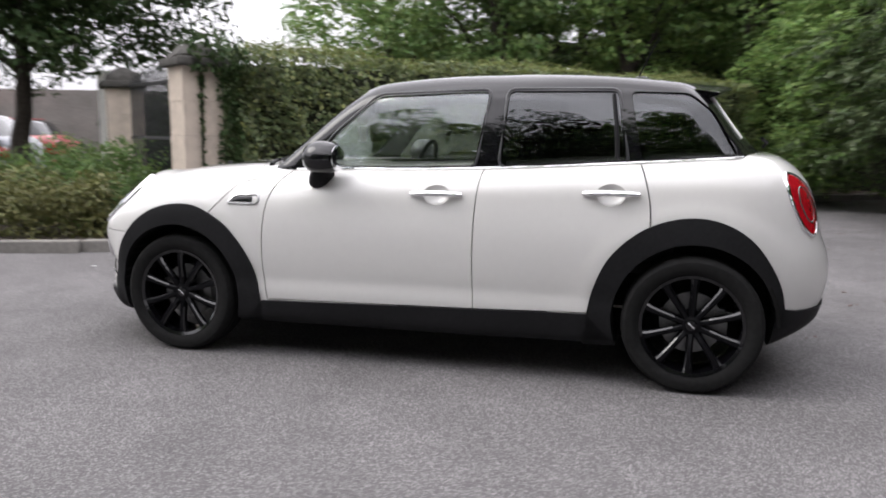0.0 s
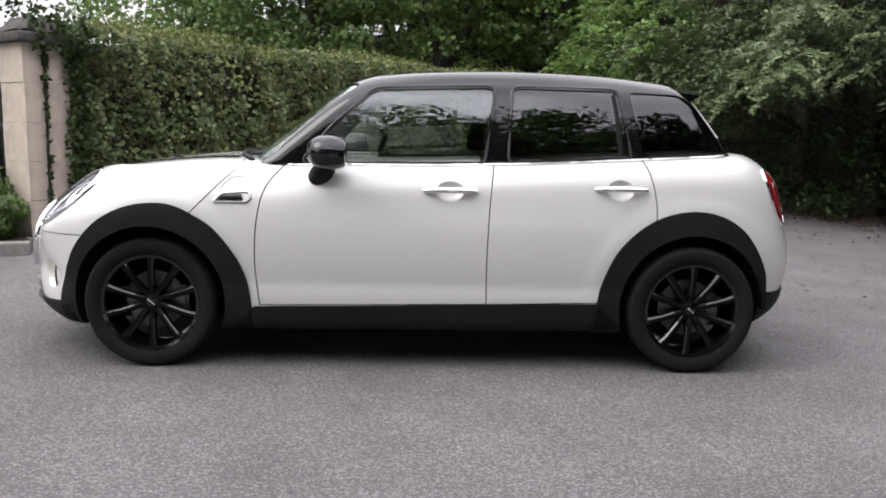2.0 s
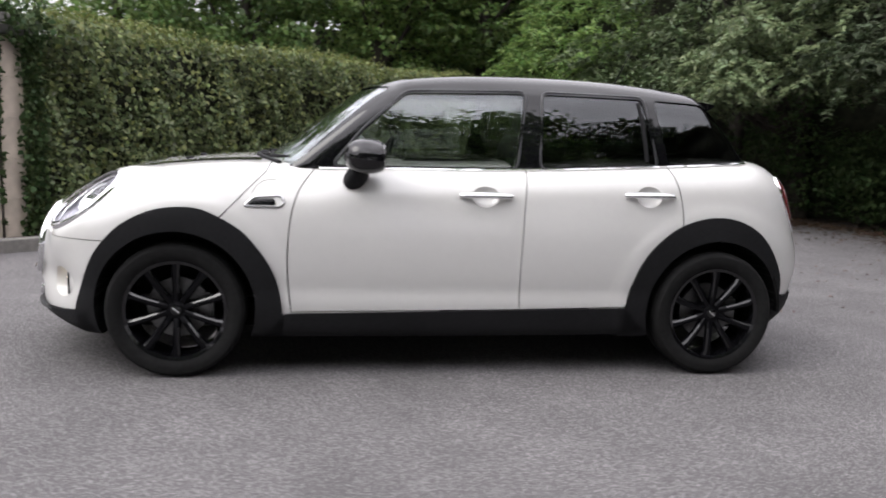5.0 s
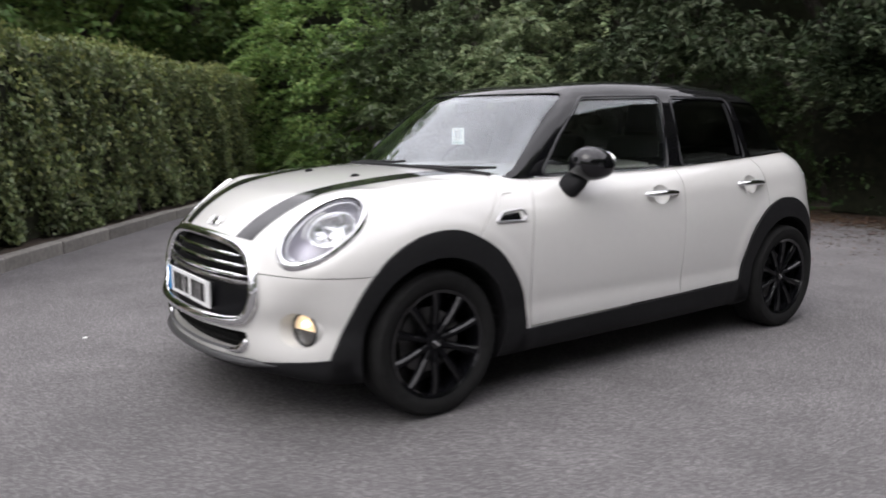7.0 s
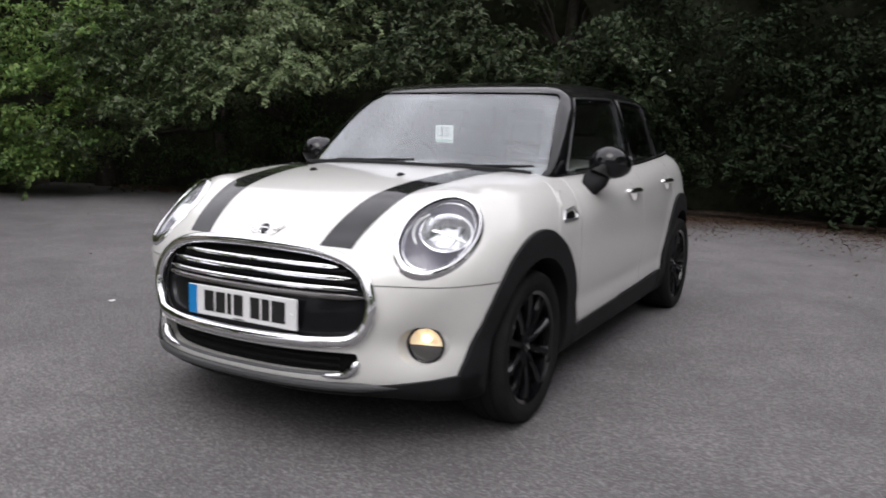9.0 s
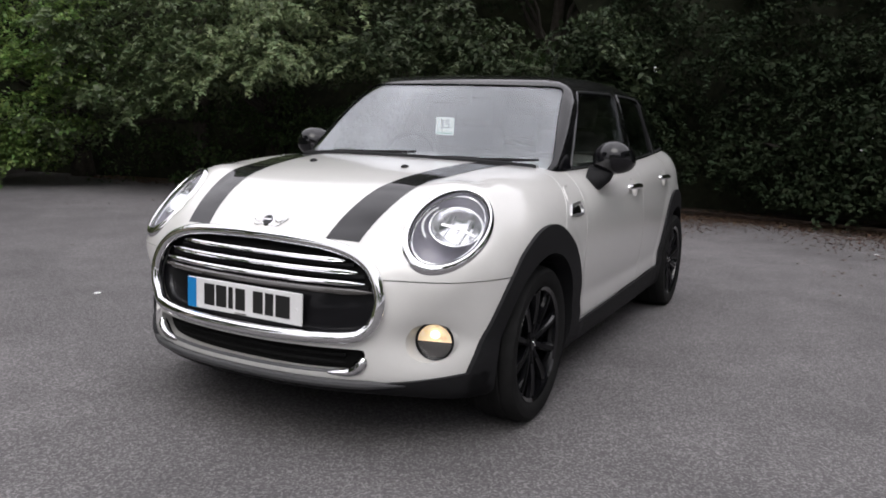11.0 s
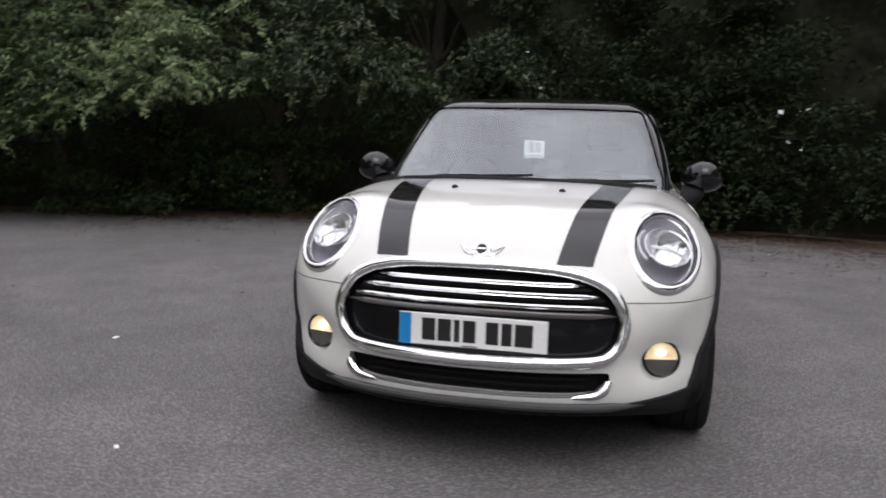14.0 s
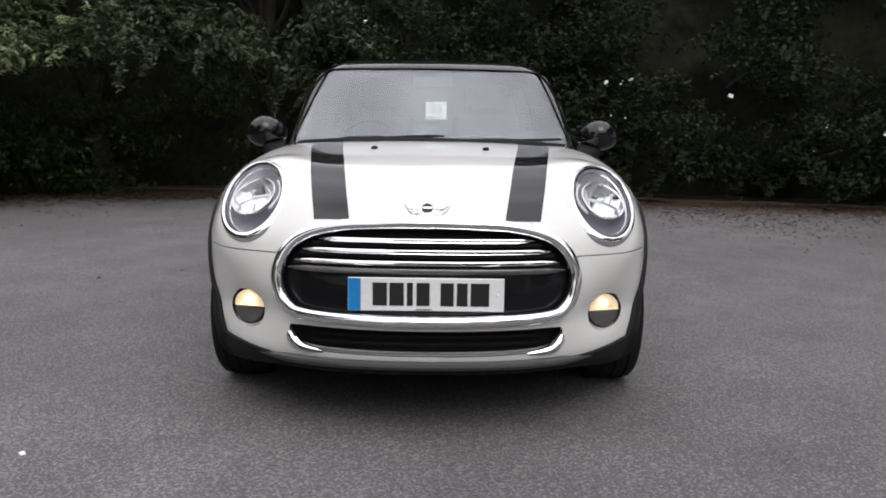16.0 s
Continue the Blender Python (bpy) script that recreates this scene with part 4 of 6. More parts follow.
# -- bonnet: stripes, badge, washer jets
INNER_EDGE = curve([-1.965, -1.80, -1.5, -1.2, -0.93], [0.257, 0.290, 0.335, 0.374, 0.396])
OUTER_EDGE = curve([-1.965, -1.80, -1.5, -1.2, -0.93], [0.374, 0.412, 0.463, 0.506, 0.530])
n = 60
for s in (-1, 1):
    cols = []
    for k in np.linspace(0, 1, 7):
        xa = on_nose([(s * (0.257 + 0.117 * k), 0.736)])[0][0]
        xs = np.linspace(xa, -0.935, n)
        cols.append(on_top([(x, s * (INNER_EDGE(x) * (1 - k) + OUTER_EDGE(x) * k)) for x in xs], off=0.0016))
    v = [p for c in cols for p in c]
    f = [(a * n + i, a * n + i + 1, (a + 1) * n + i + 1, (a + 1) * n + i) for a in range(6) for i in range(n - 1)]
    STRIPE_ME = mesh_of("stripe", v, f)
    part("bonnet_stripe", STRIPE_ME, BLACK, bonnet, "black bonnet stripe")
    jx, jy = -1.315, s * 0.230
    jz = on_top([(jx, jy)])[0][2]
    jet = ellipsoid((jx, jy, jz + 0.002), (0.022, 0.014, 0.010), 16, 10)
    part("washer_jet", jet, CLAD, bonnet, "black washer jet")
    # fine shut line along the top of the wing
be = Vector(on_nose([(0, 0.772)])[0])
tilt = 38
badge = lathe([(0, -0.007), (0.018, -0.0065), (0.026, -0.004), (0.0285, 0.0), (0.0285, 0.01), (0, 0.01)], axis="x", seg=32)
bmesh.ops.transform(badge, matrix=pose(be.x, 0, be.z, 0, tilt, 0), verts=badge.verts)
badge_ob = part("badge", badge, CHROME, bonnet, "round winged chrome badge")
disc = lathe([(0, -0.0085), (0.020, -0.0080), (0.0215, -0.005), (0, -0.005)], axis="x", seg=28)
bmesh.ops.transform(disc, matrix=pose(be.x, 0, be.z, 0, tilt, 0), verts=disc.verts)
part("badge_disc", disc, BLACK, badge_ob)
mark = box(-0.0098, -0.0078, -0.017, 0.017, -0.0035, 0.0035, 0.0008, 1, m=pose(be.x, 0, be.z, 0, tilt, 0))
part("badge_mark", mark, CHROME, badge_ob)
for s in (-1, 1):
    wing = [(s * 0.026, 0.760), (s * 0.045, 0.757), (s * 0.060, 0.765), (s * 0.078, 0.787), (s * 0.060, 0.776), (s * 0.045, 0.771), (s * 0.027, 0.775)]
    part("badge_wing", tube(on_nose(smooth_loop(wing, 20), off=0.003), 0.0028, seg=6, closed=True), CHROME, badge_ob)

# -- sides: handles, side vents, belt trim, mirrors
CUP_Z = {"f": (0.110, 0.862), "r": (0.915, 0.882)}
for (k, s), door in doors.items():
    hx, hz = CUP_Z[k]
    hy = abs(on_side([(hx, hz)])[0][1])
    tipx = np.linspace(-0.124, 0.124, 15)
    line = [(hx + u, s * (hy + 0.024 - 0.95 * u * u), hz + 0.004 - 0.25 * u * u) for u in tipx]
    rad = [0.009 + 0.007 * (1 - (abs(u) / 0.124) ** 4) for u in tipx]
    handle = part("door_handle", tube(line, rad, seg=14, flat=0.75), CHROME, door, "chrome door handle")
    for u in (-0.112, 0.112):
        part("handle_foot", ellipsoid((hx + u, s * (hy + 0.003), hz), (0.016, 0.018, 0.013), 16, 10), CHROME, handle)
for s in (-1, 1):
    vent_out = rounded([(-0.985, 0.790), (-0.945, 0.828), (-0.822, 0.838), (-0.810, 0.806), (-0.830, 0.788)], 0.015)
    q = [(x, s * abs(y), z) for x, y, z in on_side(vent_out, off=0.002)]
    vent = part("side_vent", tube(q, 0.006, seg=8, closed=True), DULL_CHROME, car, "chrome-rimmed side vent with indicator")
    inner_v = rounded([(-0.970, 0.794), (-0.940, 0.820), (-0.850, 0.826), (-0.846, 0.794)], 0.012)
    qs = on_side(inner_v, off=0.004)
    c0 = on_side([(-0.90, 0.808)], off=0.006)[0]
    vv = [(x, s * abs(y), z) for x, y, z in qs] + [(c0[0], s * abs(c0[1]), c0[2])]
    nn = len(qs)
    part("vent_insert", mesh_of("vent", vv, [(i, (i + 1) % nn, nn) for i in range(nn)]), BLACK, vent, "black insert")
    crease = [(x, s * abs(y), z) for x, y, z in on_side(smooth_loop([(-0.955, 0.846), (-0.930, 0.884), (-0.895, 0.902), (-0.845, 0.905)], 14, closed=False), off=-0.001)]
    part("vent_crease", tube(crease, [0.002] + [0.0045] * 12 + [0.002], seg=8), PAINT, vent)
    # bright strip along the foot of the windows
    bx = np.linspace(-0.66, 1.475, 70)
    bz = 0.972 + (bx + 0.66) * (1.052 - 0.972) / 2.135
    strip = []
    for x, z_guess in zip(bx, bz):           # where the white body meets the cabin
        zs = np.linspace(z_guess - 0.05, z_guess + 0.03, 41)
        low_y, high_y = [np.array([abs(p[1]) for p in on_side([(x, z) for z in zs], f=g)]) for g in (lower, upper)]
        k = int(np.argmax(low_y < high_y + 0.004)) if (low_y < high_y + 0.004).any() else 25
        strip.append((x, s * (max(low_y[k], high_y[k]) + 0.002), zs[k] + 0.003))
    zz = np.convolve([strip[0][2]] * 3 + [p[2] for p in strip] + [strip[-1][2]] * 3, np.ones(7) / 7, "valid")
    strip = [(p[0], p[1], float(z)) for p, z in zip(strip, zz)]
    part("belt_trim", tube(strip, 0.0065, seg=8), CHROME, car, "thin bright strip under the side windows")
    seal = [(x, y - s * 0.010, z + 0.007) for x, y, z in strip]
    part("window_seal", tube(seal, 0.006, seg=8), CLAD, car)
    # window frames
    for w, k in ((WIN_F, "f"), (WIN_R, "r")):
        lp = [(x, s * abs(y), z) for x, y, z in on_side(grown(w, 0.010), f=upper, off=0.000)]
        part("window_frame", tube(lp, 0.0065, seg=8, closed=True), FRAME, doors[k, s], "grey-black window seal")
    post = [(x, s * abs(y), z) for x, y, z in on_side([(0.930, 1.04), (0.925, 1.12), (0.915, 1.22), (0.900, 1.325)], f=upper, off=-0.006)]
    part("quarter_post", tube(post, 0.011, seg=8), CLAD, doors["r", s])
    # mirror
    cap = bmesh.new()
    bmesh.ops.create_uvsphere(cap, u_segments=40, v_segments=24, radius=1)
    for v in cap.verts:
        x, y, z = v.co
        v.co.x = 0.110 * (abs(x) ** 0.85) * (1 if x > 0 else -1)
        if v.co.x > 0.064:
            v.co.x = 0.064 + (v.co.x - 0.064) * 0.15
        v.co.y = y * 0.100 * (1 - 0.15 * z)
        v.co.z = 0.078 * (abs(z) ** 0.9) * (1 if z > 0 else -1) * (1 - 0.10 * x)
    bmesh.ops.transform(cap, matrix=pose(-0.440, s * 0.862, 1.026, 0, 0, -s * 8), verts=cap.verts)
    mirror = part("door_mirror", cap, BLACK, doors["f", s], "gloss black door mirror")
    glass = ellipsoid((-0.371, s * 0.866, 1.024), (0.006, 0.082, 0.062), 32, 16)
    part("mirror_glass", glass, CHROME, mirror)
    stalk = tube([(-0.490, s * 0.765, 0.925), (-0.492, s * 0.800, 0.927), (-0.482, s * 0.822, 0.945), (-0.462, s * 0.838, 0.975), (-0.448, s * 0.850, 1.005)], [0.068, 0.066, 0.056, 0.045, 0.042], seg=16, flat=0.75)
    part("mirror_stalk", stalk, CLAD, mirror, "matt black mirror foot")
    # tail lamp
    tl = [(s * (0.635 + 0.072 * math.cos(q)), 0.845 + 0.128 * math.sin(q)) for q in [2 * math.pi * i / 40 for i in range(40)]]
    if s > 0:
        tl = tl[::-1]
    tail = part("tail_lamp", patch(tl, (s * 0.635, 0.845), on_tail, 0.008, rings=8, back=0.02), RED, car, "red tail lamp in a chrome ring")
    for k, mt in ((0.60, SMOKE),):
        part("lamp_element", tube(on_tail([(s * 0.635 + (y - s * 0.635) * k, 0.845 + (z - 0.845) * k) for y, z in tl], off=0.007), 0.004, seg=8, closed=True), mt, tail)
    part("tail_ring", tube(on_tail([(s * 0.635 + (y - s * 0.635) * 1.07, 0.845 + (z - 0.845) * 1.05) for y, z in tl], off=0.002), 0.009, seg=10, closed=True), CHROME, tail)

# -- cowl and wipers
cw = np.linspace(-0.625, 0.625, 41)
cowl = [(-0.985 + 0.36 * y * y, y, on_top([(-0.985 + 0.36 * y * y, y)])[0][2] + 0.001) for y in cw]
part("cowl", tube(cowl, 0.013, seg=8), CLAD, car, "black cowl under the windscreen")


def on_screen(y, up, off=0.01):
    z = 0.985 + up
    p = np.array([(0.0, y, z)])
    q = solve_along(upper, p, np.array([[-1.0, 0, 0]]))[0]
    return (q[0] - off * 0.6, y, z + off * 0.8)


for a, b in (((0.50, -0.012), (-0.06, 0.018)), ((-0.10, -0.012), (-0.62, 0.008))):
    pts = [on_screen(a[0] + (b[0] - a[0]) * t, a[1] + (b[1] - a[1]) * t, 0.016) for t in np.linspace(0, 1, 14)]
    wiper = part("wiper", tube(pts, [0.009] * 10 + [0.008, 0.007, 0.006, 0.005], seg=8), CLAD, car, "black wiper blade lying on the windscreen foot")
    arm = [on_screen(a[0] - 0.02, -0.018, 0.016), on_screen(a[0] + (b[0] - a[0]) * 0.2, -0.008, 0.026), on_screen(a[0] + (b[0] - a[0]) * 0.5, (a[1] + b[1]) / 2, 0.024)]
    part("wiper_arm", tube(arm, [0.012, 0.009, 0.006], seg=8), CLAD, wiper)

# -- roof: spoiler, aerial, tailgate edge, rear wiper
sp = bmesh.new()
rows = []
for x, zz, w, t in ((0.98, 1.4285, 0.50, 0.03), (1.10, 1.420, 0.535, 0.035), (1.22, 1.410, 0.545, 0.042), (1.34, 1.399, 0.535, 0.045), (1.42, 1.390, 0.52, 0.036), (1.465, 1.384, 0.50, 0.010)):
    ys = np.linspace(-w, w, 17)
    rows.append([sp.verts.new((x - 0.10 * (y / w) ** 2, y, zz - 0.045 * (y / w) ** 2)) for y in ys] + [sp.verts.new((x - 0.10 * (y / w) ** 2, y, zz - t - 0.045 * (y / w) ** 2)) for y in ys[::-1]])
for i in range(len(rows) - 1):
    m = len(rows[0])
    for k in range(m):
        sp.faces.new((rows[i][k], rows[i][(k + 1) % m], rows[i + 1][(k + 1) % m], rows[i + 1][k]))
sp.faces.new(rows[0])
sp.faces.new(rows[-1][::-1])
part("roof_spoiler", sp, BLACK, car, "small roof spoiler")
for s in (-1, 1):
    d_edge = [(1.36, s * 0.415, 1.345), (1.385, s * 0.435, 1.29), (1.43, s * 0.460, 1.22), (1.46, s * 0.485, 1.13)]
    q = []
    for x, y, z in smooth_loop(d_edge, 16, closed=False):
        p = solve_along(upper, np.array([(0.9, y, z)]), np.array([[1.0, 0, 0]]))[0]
        q.append((p[0] + 0.004, y, z))
    part("tailgate_edge", tube(q, 0.008, seg=10, flat=0.8), PAINT, car, "white edge of the tailgate")
ax, ay = 1.00, -0.0
az = on_top([(ax, ay)], f=upper, z0=1.1)[0][2]
aerial = part("aerial_foot", ellipsoid((ax, ay, az + 0.006), (0.050, 0.024, 0.022), 24, 12), BLACK, car)
part("aerial_rod", tube([(ax - 0.01, ay, az + 0.02), (ax + 0.09, ay, az + 0.23)], [0.004, 0.002], seg=8), CLAD, aerial)
part("rear_wiper", tube([(1.63, 0.0, 1.085), (1.645, -0.02, 1.11), (1.60, -0.2, 1.13)], 0.008, seg=8), CLAD, car)
pipe = lathe([(0.026, -0.06), (0.030, -0.06), (0.030, 0.06), (0.026, 0.06)], axis="x", seg=20, at=(1.80, 0.45, 0.285))
part("exhaust_pipe", pipe, CHROME, car)

# -- cabin: floor, dashboard, wheel, seats, mirror, card
part("cabin_floor", box(-0.75, 1.45, -0.64, 0.64, 0.50, 0.53, 0.01), SEAT, car)
dash = bmesh.new()
rows = []
for x, z in ((-0.80, 0.95), (-0.62, 0.985), (-0.45, 0.975), (-0.40, 0.93), (-0.42, 0.70), (-0.70, 0.60)):
    rows.append([dash.verts.new((x + 0.10 * (y / 0.6) ** 2, y, z - 0.02 * (y / 0.6) ** 2)) for y in np.linspace(-0.62, 0.62, 15)])
for i in range(6):
    for k in range(14):
        dash.faces.new((rows[i][k], rows[i][k + 1], rows[(i + 1) % 6][k + 1], rows[(i + 1) % 6][k]))
dash.faces.new([r[0] for r in rows])
dash.faces.new([r[-1] for r in rows][::-1])
part("dashboard", dash, SEAT, car)
sw = [(-0.30 + 0.06 * math.sin(q), 0.34 + 0.175 * math.cos(q), 0.93 + 0.165 * math.sin(q)) for q in np.linspace(0, 2 * math.pi, 32, endpoint=False)]
steer = part("steering_wheel", tube(sw, 0.014, seg=10, closed=True), CLAD, car)
part("steering_hub", box(-0.34, -0.28, 0.22, 0.46, 0.88, 0.96, 0.02), CLAD, steer)
for sx, sy in ((0.15, -0.34), (0.15, 0.34), (0.95, -0.33), (0.95, 0.33)):
    seat = part("seat_base", box(sx - 0.25, sx + 0.25, sy - 0.23, sy + 0.23, 0.53, 0.70, 0.05, 3), SEAT, car, "charcoal cloth seat")
    back = box(-0.06, 0.06, -0.22, 0.22, 0, 0.52 if sx < 0.5 else 0.44, 0.05, 3)
    bmesh.ops.transform(back, matrix=pose(sx + 0.24, sy, 0.64, 0, 16, 0), verts=back.verts)
    part("backrest", back, SEAT, seat)
    head = box(-0.045, 0.045, -0.125, 0.125, 0, 0.17, 0.04, 3)
    bmesh.ops.transform(head, matrix=pose(sx + (0.40 if sx < 0.5 else 0.37), sy, 1.165 if sx < 0.5 else 1.08, 0, 8, 0), verts=head.verts)
    part("headrest", head, SEAT, seat)
part("rear_view_mirror", box(-0.475, -0.445, -0.11, 0.11, 1.255, 1.315, 0.012, 3), CLAD, car)
card = part("price_card", box(-0.566, -0.562, -0.072, 0.032, 1.095, 1.183, 0.001, 1), CARD, car, "white card with the number 35")
part("card_edge", box(-0.5665, -0.5659, -0.066, 0.026, 1.100, 1.109), mat("card_green", (0.25, 0.42, 0.36), rough=0.6, var=0.05), card)
txt = bpy.data.curves.new("number", "FONT")
txt.body = "35"
txt.size, txt.extrude, txt.align_x, txt.align_y = 0.064, 0.0006, "CENTER", "CENTER"
tob = new("number_source", txt)
dg = bpy.context.evaluated_depsgraph_get()
tme = bpy.data.meshes.new_from_object(tob.evaluated_get(dg))
bpy.data.objects.remove(tob)
tme.transform(Matrix(((0, 0, -1, -0.5672), (-1, 0, 0, -0.020), (0, 1, 0, 1.146), (0, 0, 0, 1))))
part("card_number", tme, mat("card_ink", (0.015, 0.02, 0.025), rough=0.6), card, "the number 35")

# ---------------------------------------------------------------- ground and kerbs
gm = bmesh.new()
add_box(gm, -400, 400, -400, 400, -0.4, 0.0)
tagged(part("ground", gm, ASPHALT), "worn grey asphalt of the yard", "asphalt", kind="structure")

KERB = [(-12.0, -0.6), (-4.9, 1.55), (-3.95, 1.92), (-3.30, 2.42), (-2.90, 3.0), (2.2, 9.30), (2.7, 9.85), (5.0, 11.5)]


def along(line, step):
    """Evenly spaced places on a line of corners: point, direction."""
    pts = [Vector((*p, 0)) for p in line]
    out, left = [], 0.0
    for a, b in zip(pts, pts[1:]):
        d = (b - a).length
        s = left
        while s < d:
            out.append((a + (b - a) * (s / d), (b - a).normalized()))
            s += step
        left = s - d
    return out


bed = bmesh.new()
loop = [(-12, -0.45), (-4.98, 1.70), (-4.05, 2.06), (-3.42, 2.52), (-3.02, 3.08), (2.10, 9.40), (2.62, 9.97), (4.95, 11.65), (9, 13), (9, 30), (-30, 30), (-30, -0.45)]
lo = [bed.verts.new((x, y, 0.0)) for x, y in loop]
hi = [bed.verts.new((x, y, 0.085)) for x, y in loop]
bed.faces.new(hi)
for i in range(len(loop)):
    j = (i + 1) % len(loop)
    bed.faces.new((lo[i], lo[j], hi[j], hi[i]))
tagged(part("flower_bed", bed, SOIL), "dark bare soil behind the kerb", "soil", kind="structure")
verge = bmesh.new()
loop = [(7.9, 14), (8.05, 8), (8.0, 3.5), (8.05, 0.8), (7.75, -1.6), (7.1, -3.6), (6.5, -6), (5.6, -9), (4, -14), (40, -14), (40, 14)]
lo = [verge.verts.new((x, y, 0.0)) for x, y in loop]
hi = [verge.verts.new((x, y, 0.05)) for x, y in loop]
verge.faces.new(hi)
for i in range(len(loop)):
    j = (i + 1) % len(loop)
    verge.faces.new((lo[i], lo[j], hi[j], hi[i]))
tagged(part("verge", verge, SOIL), "dark soil under the trees", "soil", kind="structure")

kerb = thing("kerb", "weathered grey concrete kerb along the hedge", "kerb", kind="structure")
kb = box(0.0, 0.905, 0.0, 0.125, -0.05, 0.115, 0.012, 2)
kme = bpy.data.meshes.new("kerb_stone")
kb.to_mesh(kme)
kb.free()
kme.materials.append(STONE)
for p, d in along(KERB, 0.915):
    o = new("kerb_stone", kme)
    o.parent = kerb
    o.matrix_basis = pose(p.x, p.y, random.uniform(-0.006, 0.004), 0, random.uniform(-0.4, 0.4), math.degrees(math.atan2(d.y, d.x)) + random.uniform(-0.6, 0.6))
eme = kme.copy()
eme.materials.clear()
eme.materials.append(STAINED)
EDGE = [(8.0, 12), (8.05, 8), (8.0, 3.5), (8.05, 0.8), (7.75, -1.6), (7.1, -3.6), (6.5, -6), (5.6, -9)]
edging = thing("edging", "low concrete edging half buried in leaf litter", "edging", kind="structure")
for p, d in along(EDGE, 0.915):
    o = new("kerb_stone", kme)
    o.parent = edging
    o.data = eme
    o.matrix_basis = pose(p.x, p.y, -0.055 + random.uniform(-0.01, 0.006), 0, 0, math.degrees(math.atan2(d.y, d.x)))

# ---------------------------------------------------------------- foliage
RNG = np.random.default_rng(7)


def leaf_mesh(name, centres, outward, size, up=0.35, spread=0.9, slim=0.55, material=None):
    """Folded leaves at the centres: outward gives each one's rough facing; one quad a leaf."""
    n = len(centres)
    nrm = outward + RNG.normal(0, spread, (n, 3))
    nrm[:, 2] += up
    nrm /= np.linalg.norm(nrm, axis=1)[:, None] + 1e-9
    a = RNG.normal(0, 1, (n, 3))
    a[:, 2] -= 0.4
    a -= nrm * (a * nrm).sum(1)[:, None]
    a /= np.linalg.norm(a, axis=1)[:, None] + 1e-9
    b = np.cross(nrm, a)
    s = (size * RNG.uniform(0.6, 1.35, n))[:, None]
    fold = nrm * s * 0.14
    v = np.empty((n, 4, 3))
    v[:, 0] = centres - a * s * 0.5
    v[:, 1] = centres + b * s * slim * 0.5 + fold - a * s * 0.05
    v[:, 2] = centres + a * s * 0.5 - fold * 0.6
    v[:, 3] = centres - b * s * slim * 0.5 + fold - a * s * 0.05
    me = bpy.data.meshes.new(name)
    me.vertices.add(n * 4)
    me.vertices.foreach_set("co", v.reshape(-1).astype(np.float32))
    me.loops.add(n * 4)
    me.loops.foreach_set("vertex_index", np.arange(n * 4, dtype=np.int32))
    me.polygons.add(n)
    me.polygons.foreach_set("loop_start", np.arange(0, n * 4, 4, dtype=np.int32))
    me.update(calc_edges=True)
    if material:
        me.materials.append(material)
    return me


def clumps(centres, radii, count, hollow=0.55):
    """Points in flattened clumps; returns the points and their directions from the clump's heart."""
    m = len(centres)
    d = RNG.normal(0, 1, (m, count, 3))
    d /= np.linalg.norm(d, axis=2)[:, :, None]
    r = RNG.uniform(hollow ** 3, 1, (m, count, 1)) ** (1 / 3)
    p = centres[:, None, :] + d * r * radii[:, None, :]
    return p.reshape(-1, 3), d.reshape(-1, 3)


def wobble(n, amp):
    return RNG.normal(0, amp, n)


def foliage(name, mesh, parent, label=""):
    o = new(name, mesh)
    o.parent = parent
    if label:
        tagged(o, label)
    return o


# -- the clipped hedge
HEDGE_AT, HEDGE_TURN, HEDGE_LEN, HEDGE_H, HEDGE_W = (-3.10, 3.22), 50.9, 9.2, 1.93, 0.95
hedge = thing("hedge", "tall clipped mixed hedge behind the kerb", "hedge", (*HEDGE_AT, 0.08), HEDGE_TURN)


def bulge(s, z):
    return 0.07 * np.sin(s * 2.3 + 1.0) * np.cos(z * 2.9) + 0.05 * np.sin(s * 5.1 + z * 3.7) + 0.03 * np.sin(s * 11 + z * 7)


def patchy(a, b):
    """Smooth noise at the places (a, b): about -0.6 to 0.6."""
    return np.array([noise.noise(Vector((float(p), float(q), 3.7))) for p, q in zip(a, b)])


def hedge_face(n, y_front=0.0, flip=1):
    s, z = RNG.uniform(-0.12, HEDGE_LEN, n), HEDGE_H * RNG.uniform(0.02, 1, n)
    g = patchy(s * 2.6, z * 2.6) + 0.7 * patchy(s * 7.5 + 30, z * 7.5)
    keep = g > RNG.uniform(-0.75, -0.05, n)
    s, z, g = s[keep], z[keep], g[keep]
    n = len(s)
    y = y_front + flip * (-bulge(s, z) - 0.09 * g + np.abs(wobble(n, 0.070)) - 0.03 + 0.13 * np.maximum(0.35 - z, 0))
    return np.stack([s, y, z], 1), np.tile([0, -flip, 0.15], (n, 1))


# dark box inside the hedge: shade between the leaves put into its colour
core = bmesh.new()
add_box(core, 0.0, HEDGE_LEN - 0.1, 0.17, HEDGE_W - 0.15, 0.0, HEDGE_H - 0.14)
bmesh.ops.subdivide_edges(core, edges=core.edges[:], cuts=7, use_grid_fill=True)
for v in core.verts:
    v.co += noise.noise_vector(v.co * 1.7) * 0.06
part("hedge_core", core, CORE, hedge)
p1, o1 = hedge_face(44000)
p2, o2 = hedge_face(5000, HEDGE_W, -1)
n = 4500
p3 = np.stack([wobble(n, 0.05) - 0.05, RNG.uniform(0, HEDGE_W, n), RNG.uniform(0.02, HEDGE_H, n)], 1)
o3 = np.tile([-1, 0, 0.1], (n, 1))
